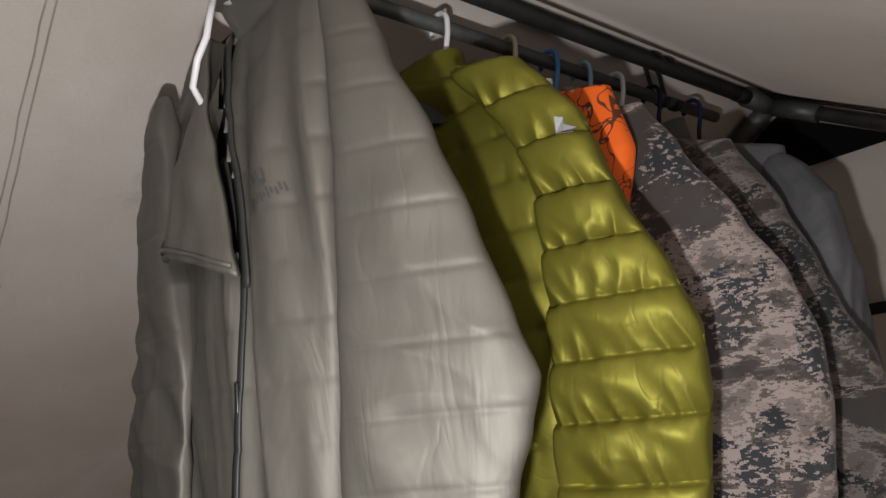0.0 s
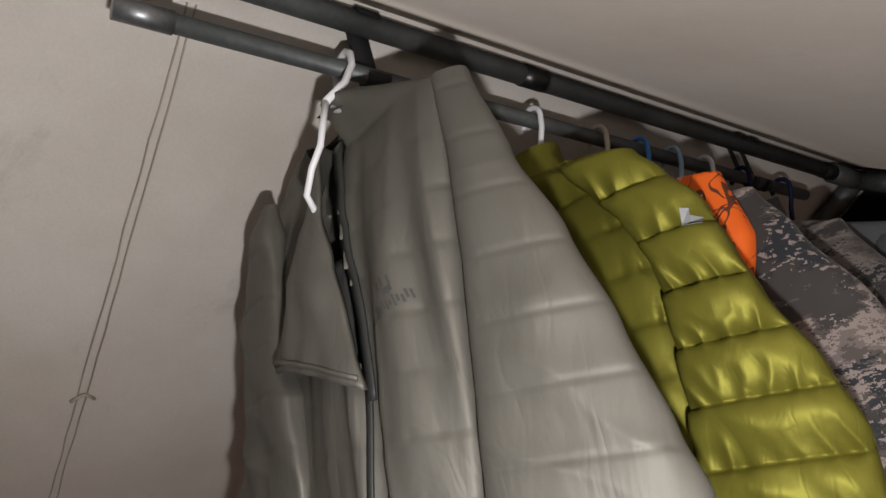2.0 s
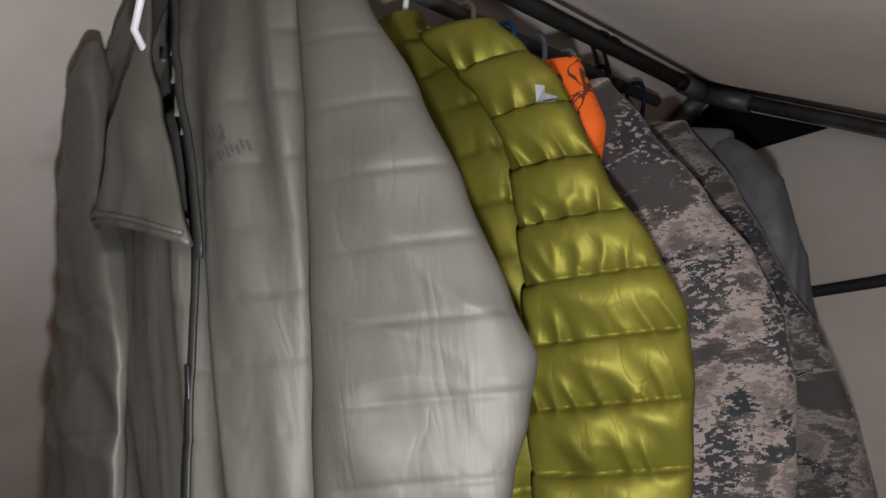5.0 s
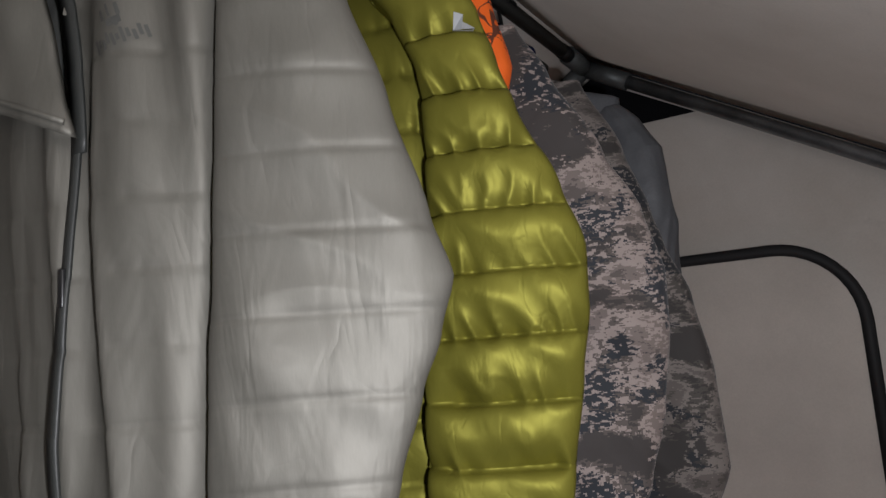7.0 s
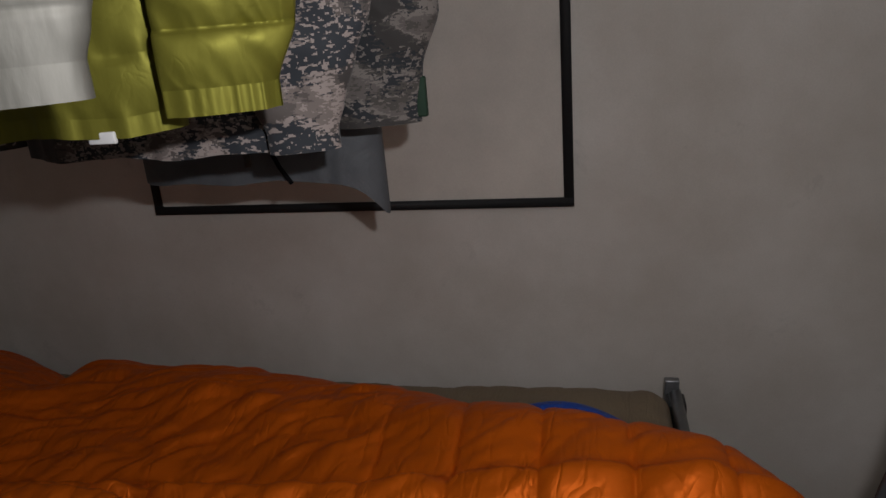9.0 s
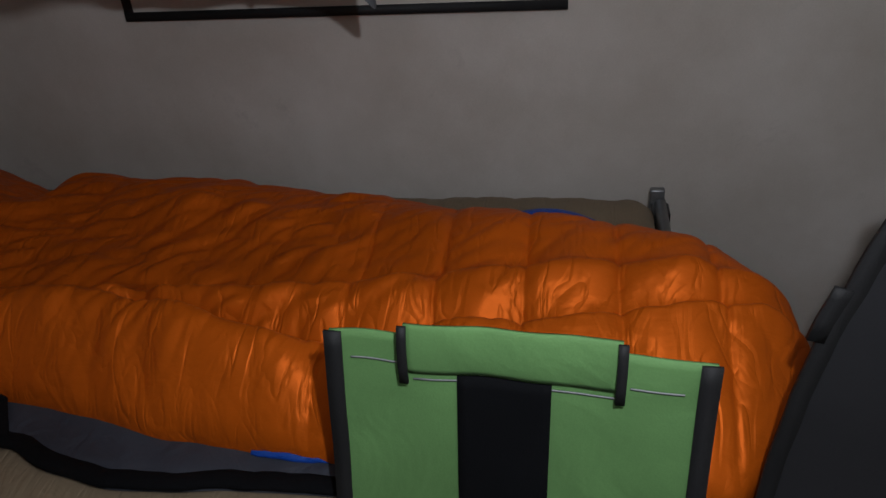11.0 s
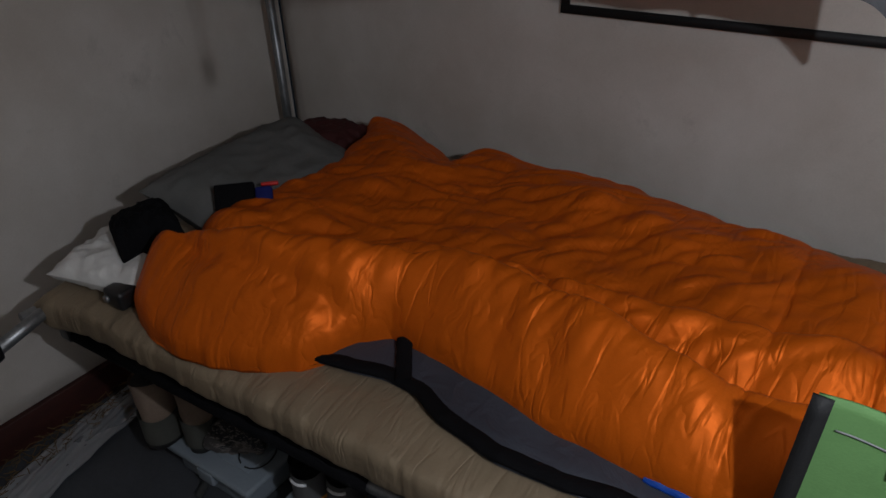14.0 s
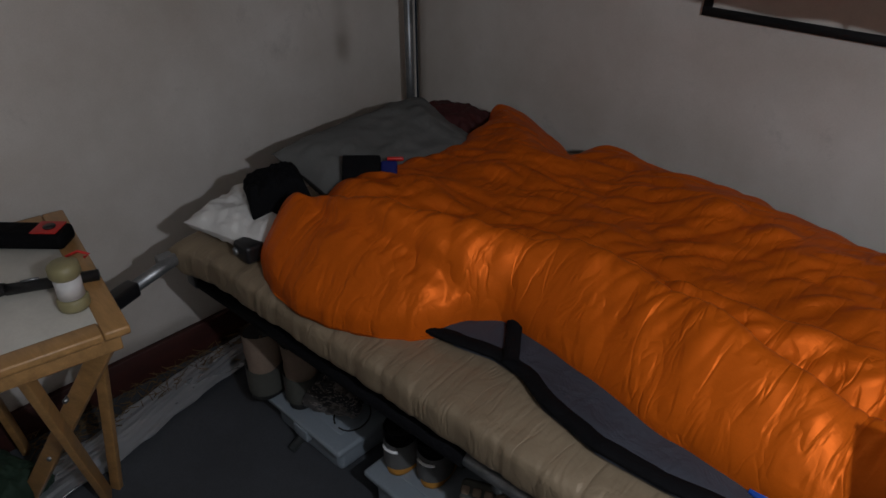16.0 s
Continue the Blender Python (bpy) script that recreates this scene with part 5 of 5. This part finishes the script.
# ---- floor edge ----
board = part("baseboard", block((-0.034, -2.6, FLOOR), (-0.012, -0.03, 0.072), 0.003), BOARD, None)
tagged(board, "dark red-brown board along the foot of the canvas wall", "board", kind="structure")
rng = random.Random(11)
verts, faces = [], []
for k in range(620):
    p = Vector((rng.uniform(-0.01, 0.13), rng.uniform(-1.62, -0.55), FLOOR + rng.uniform(0.003, 0.03)))
    d = Vector((rng.uniform(-1, 1), rng.uniform(-1, 1), rng.uniform(-0.25, 0.25))).normalized() * rng.uniform(0.015, 0.05)
    n = d.cross(Vector((0, 0, 1))).normalized() * 0.0011
    i = len(verts)
    verts += [p - d / 2 - n, p - d / 2 + n, p + d / 2 + n, p + d / 2 - n, p + Vector((0, 0, 0.002)) - d / 2, p + Vector((0, 0, 0.002)) + d / 2]
    faces += [(i, i + 1, i + 2, i + 3), (i, i + 3, i + 5, i + 4), (i + 1, i + 4, i + 5, i + 2)]
tagged(part("straw", (verts, faces), STRAW, None), "loose dry straw along the wall", "straw", kind="stuff")


def sheet_fn(u, v):
    y = -1.95 + 1.05 * v
    x = 0.06 + 0.15 * u + 0.05 * math.sin(v * 5) + 0.03 * (1 - v)
    return x, y, FLOOR + 0.010 + 0.02 * abs(nz(u * 6 + v * 3, v * 4)) + 0.018 * math.exp(-((u - 0.55) / 0.18) ** 2) * (0.6 + nz(v * 5, 3)) + 0.006 * crease(u * 9 + v * 6, v * 5, 1)


liner = part("ground_sheet", panel(sheet_fn, 40, 120, 0.0015, (0, 0, -1)), SILVER_SHEET, None)
tagged(liner, "crumpled silver plastic sheet along the floor edge", "ground sheet")
lump = cushion("stuff_sack", "dark green cloth sack on the floor", (0.15, -1.72, FLOOR + 0.05), (0.22, 0.16, 0.11), 20, GREEN_DARK, "bag", seed=31, puff=0.4)

# ---- things under the cot ----
def storage_bin(x0, y0, x1, y1, h):
    b = thing("storage_bin", ((x0 + x1) / 2, (y0 + y1) / 2, FLOOR), "shallow grey-blue plastic bin with a lid under the cot", "bin", "bins under the cot")
    bm = block((x0 + 0.02, y0 + 0.02, FLOOR), (x1 - 0.02, y1 - 0.02, FLOOR + h - 0.02), 0.02, None, 3)
    part("tub", bm, BIN, b)
    part("lid", block((x0, y0, FLOOR + h - 0.022), (x1, y1, FLOOR + h), 0.01, None, 3), BIN, b)
    part("lid_panel", block((x0 + 0.05, y0 + 0.05, FLOOR + h - 0.002), (x1 - 0.05, y1 - 0.05, FLOOR + h + 0.004), 0.003), BIN, b)
    part("latch", block(((x0 + x1) / 2 - 0.03, y0 - 0.004, FLOOR + h - 0.05), ((x0 + x1) / 2 + 0.03, y0 + 0.016, FLOOR + h - 0.012), 0.004), BIN, b)
    return b


storage_bin(0.42, -1.07, 0.75, -0.66, 0.10)
storage_bin(0.88, -1.09, 1.36, -0.70, 0.16)
LOW_LID, LID = FLOOR + 0.10, FLOOR + 0.16


def boot(x, y, z, turn, height, upper, sole, shaft, label, scale=1.0, strip=None):
    """A boot: sole, rounded foot and a shaft; the toe points along its own -y."""
    b = thing("boot", (x, y, z), label, "boot", "boots under the cot")
    m = Matrix.Translation((x, y, z)) @ Matrix.Rotation(radians(turn), 4, "Z") @ Matrix.Scale(scale, 4)

    def foot(u, v):
        a = 2 * math.pi * u
        yy = 0.10 - 0.25 * v
        w = 0.042 * math.sqrt(max(0.02, 1 - abs(2 * v - 1) ** 3)) * (1 + 0.12 * math.sin(v * 5))
        hh = 0.075 * (1 - 0.45 * v) * math.sqrt(max(0.05, 1 - abs(2 * v - 1) ** 4))
        return m @ Vector((w * math.cos(a), yy, 0.024 + max(0, math.sin(a)) * hh + 0.002 * nz(a, v * 6)))
    def ground_sole(u, v):
        a = 2 * math.pi * u
        w, l = 0.047, 0.135
        return m @ Vector((w * math.copysign(abs(math.cos(a)) ** 0.8, math.cos(a)) * (1 - 0.04 * v), -0.028 + l * math.copysign(abs(math.sin(a)) ** 0.8, math.sin(a)), 0.03 * v))
    def leg(u, v):
        a = 2 * math.pi * u
        r = 0.045 + 0.006 * v + 0.003 * nz(a * 1.5, v * 5, x * 9)
        return m @ Vector((r * 0.9 * math.cos(a), 0.052 + r * 1.1 * math.sin(a), 0.05 + height * v + 0.008 * math.sin(a) * v))
    part("vamp", grid(foot, 28, 24, True), upper, b)
    so = grid(ground_sole, 36, 3, True)
    part("sole", (so[0], so[1] + [tuple(range(36))[::-1], tuple(range(108, 144))]), sole, b)
    part("shaft", grid(leg, 28, 14, True), shaft, b)
    if not strip:
        part("boot_lower", grid(lambda u, v: m @ Vector((0.050 * math.cos(2 * math.pi * u), 0.052 + 0.058 * math.sin(2 * math.pi * u), 0.02 + 0.085 * v + 0.006 * math.sin(4 * math.pi * u) * v)), 28, 4, True), upper, b, "grey rubber lower")
    part("opening", grid(lambda u, v: m @ Vector(((0.046 - 0.04 * v) * 0.9 * math.cos(2 * math.pi * u), 0.052 + (0.05 - 0.045 * v) * math.sin(2 * math.pi * u), 0.045 + height - 0.02 * v)), 28, 3, True), RUBBER, b)
    if strip:
        part("heel_counter", grid(lambda u, v: m @ Vector((0.050 * math.cos(2 * math.pi * u) * (1 - 0.06 * v), 0.050 + 0.062 * math.sin(2 * math.pi * u), 0.028 + 0.085 * v + 0.006 * math.sin(4 * math.pi * u) * v)), 28, 4, True), upper, b)
        part("reflector", tube([m @ Vector((0.046 * math.cos(a), 0.054 + 0.060 * math.sin(a), 0.092)) for a in (math.pi * k / 14 for k in range(4, 10))], 0.0042 * scale, 8), strip, b, "bright reflective strip")
        part("lace", tube([m @ Vector((-0.02, -0.03, 0.075)), m @ Vector((0.02, -0.01, 0.083)), m @ Vector((-0.02, 0.005, 0.09))], 0.003, 6), RUBBER, b)
    return b


boot(0.39, -0.995, LOW_LID + 0.003, 195, 0.16, BOOT_SOLE, RUBBER, BOOT_TAN, "rubber boot with a tan suede shaft, on the bin", 1.04)
boot(0.485, -0.945, LOW_LID + 0.003, 205, 0.15, BOOT_SOLE, RUBBER, BOOT_TAN, "rubber boot with a tan suede shaft, on the bin", 1.04)
boot(0.92, -0.955, LID + 0.003, 196, 0.09, SHOE_GREY, SHOE_ORANGE, BLACK_CLOTH, "grey hiking shoe with amber sole and reflective strip", 0.92, REFLECT)
boot(1.0, -0.93, LID + 0.003, 204, 0.09, SHOE_GREY, SHOE_ORANGE, BLACK_CLOTH, "grey hiking shoe with amber sole and reflective strip", 0.92, REFLECT)
cushion("cap", "crumpled camouflage cap on the bin lid", (0.605, -0.94, LOW_LID + 0.05), (0.17, 0.15, 0.10), 30, CAMO_DARK, "cap", seed=51, puff=0.4)
tread = thing("boot", (1.235, -1.03, LID), "brown boot lying with its lugged sole up", "boot", "boots under the cot")
tm = Matrix.Translation((1.235, -1.06, LID + 0.05)) @ Euler((radians(48), 0, radians(25))).to_matrix().to_4x4()
part("sole", block((-0.055, -0.11, 0), (0.055, 0.11, 0.03), 0.012, tm, 3), BOOT_SOLE, tread)
part("vamp", block((-0.045, -0.10, -0.055), (0.045, 0.10, -0.001), 0.03, tm, 3), BOOT_TAN, tread)
for i in range(4):
    for k in range(8):
        part("lug", block((-0.05 + 0.026 * i, -0.10 + 0.0255 * k, 0.030), (-0.031 + 0.026 * i, -0.082 + 0.0255 * k, 0.038), 0.003, tm, 1), BOOT_TAN, tread)
cable = thing("cable", (0.69, -0.96, LOW_LID), "thin dark cable looped beside the bin", "cable")
part("wire", tube([(0.68 + 0.055 * math.sin(k / 3.2), -0.96 - 0.05 * math.cos(k / 3.2), LOW_LID + 0.008 + 0.03 * math.sin(k / 6) ** 2) for k in range(20)], 0.0022, 6), RUBBER, cable)
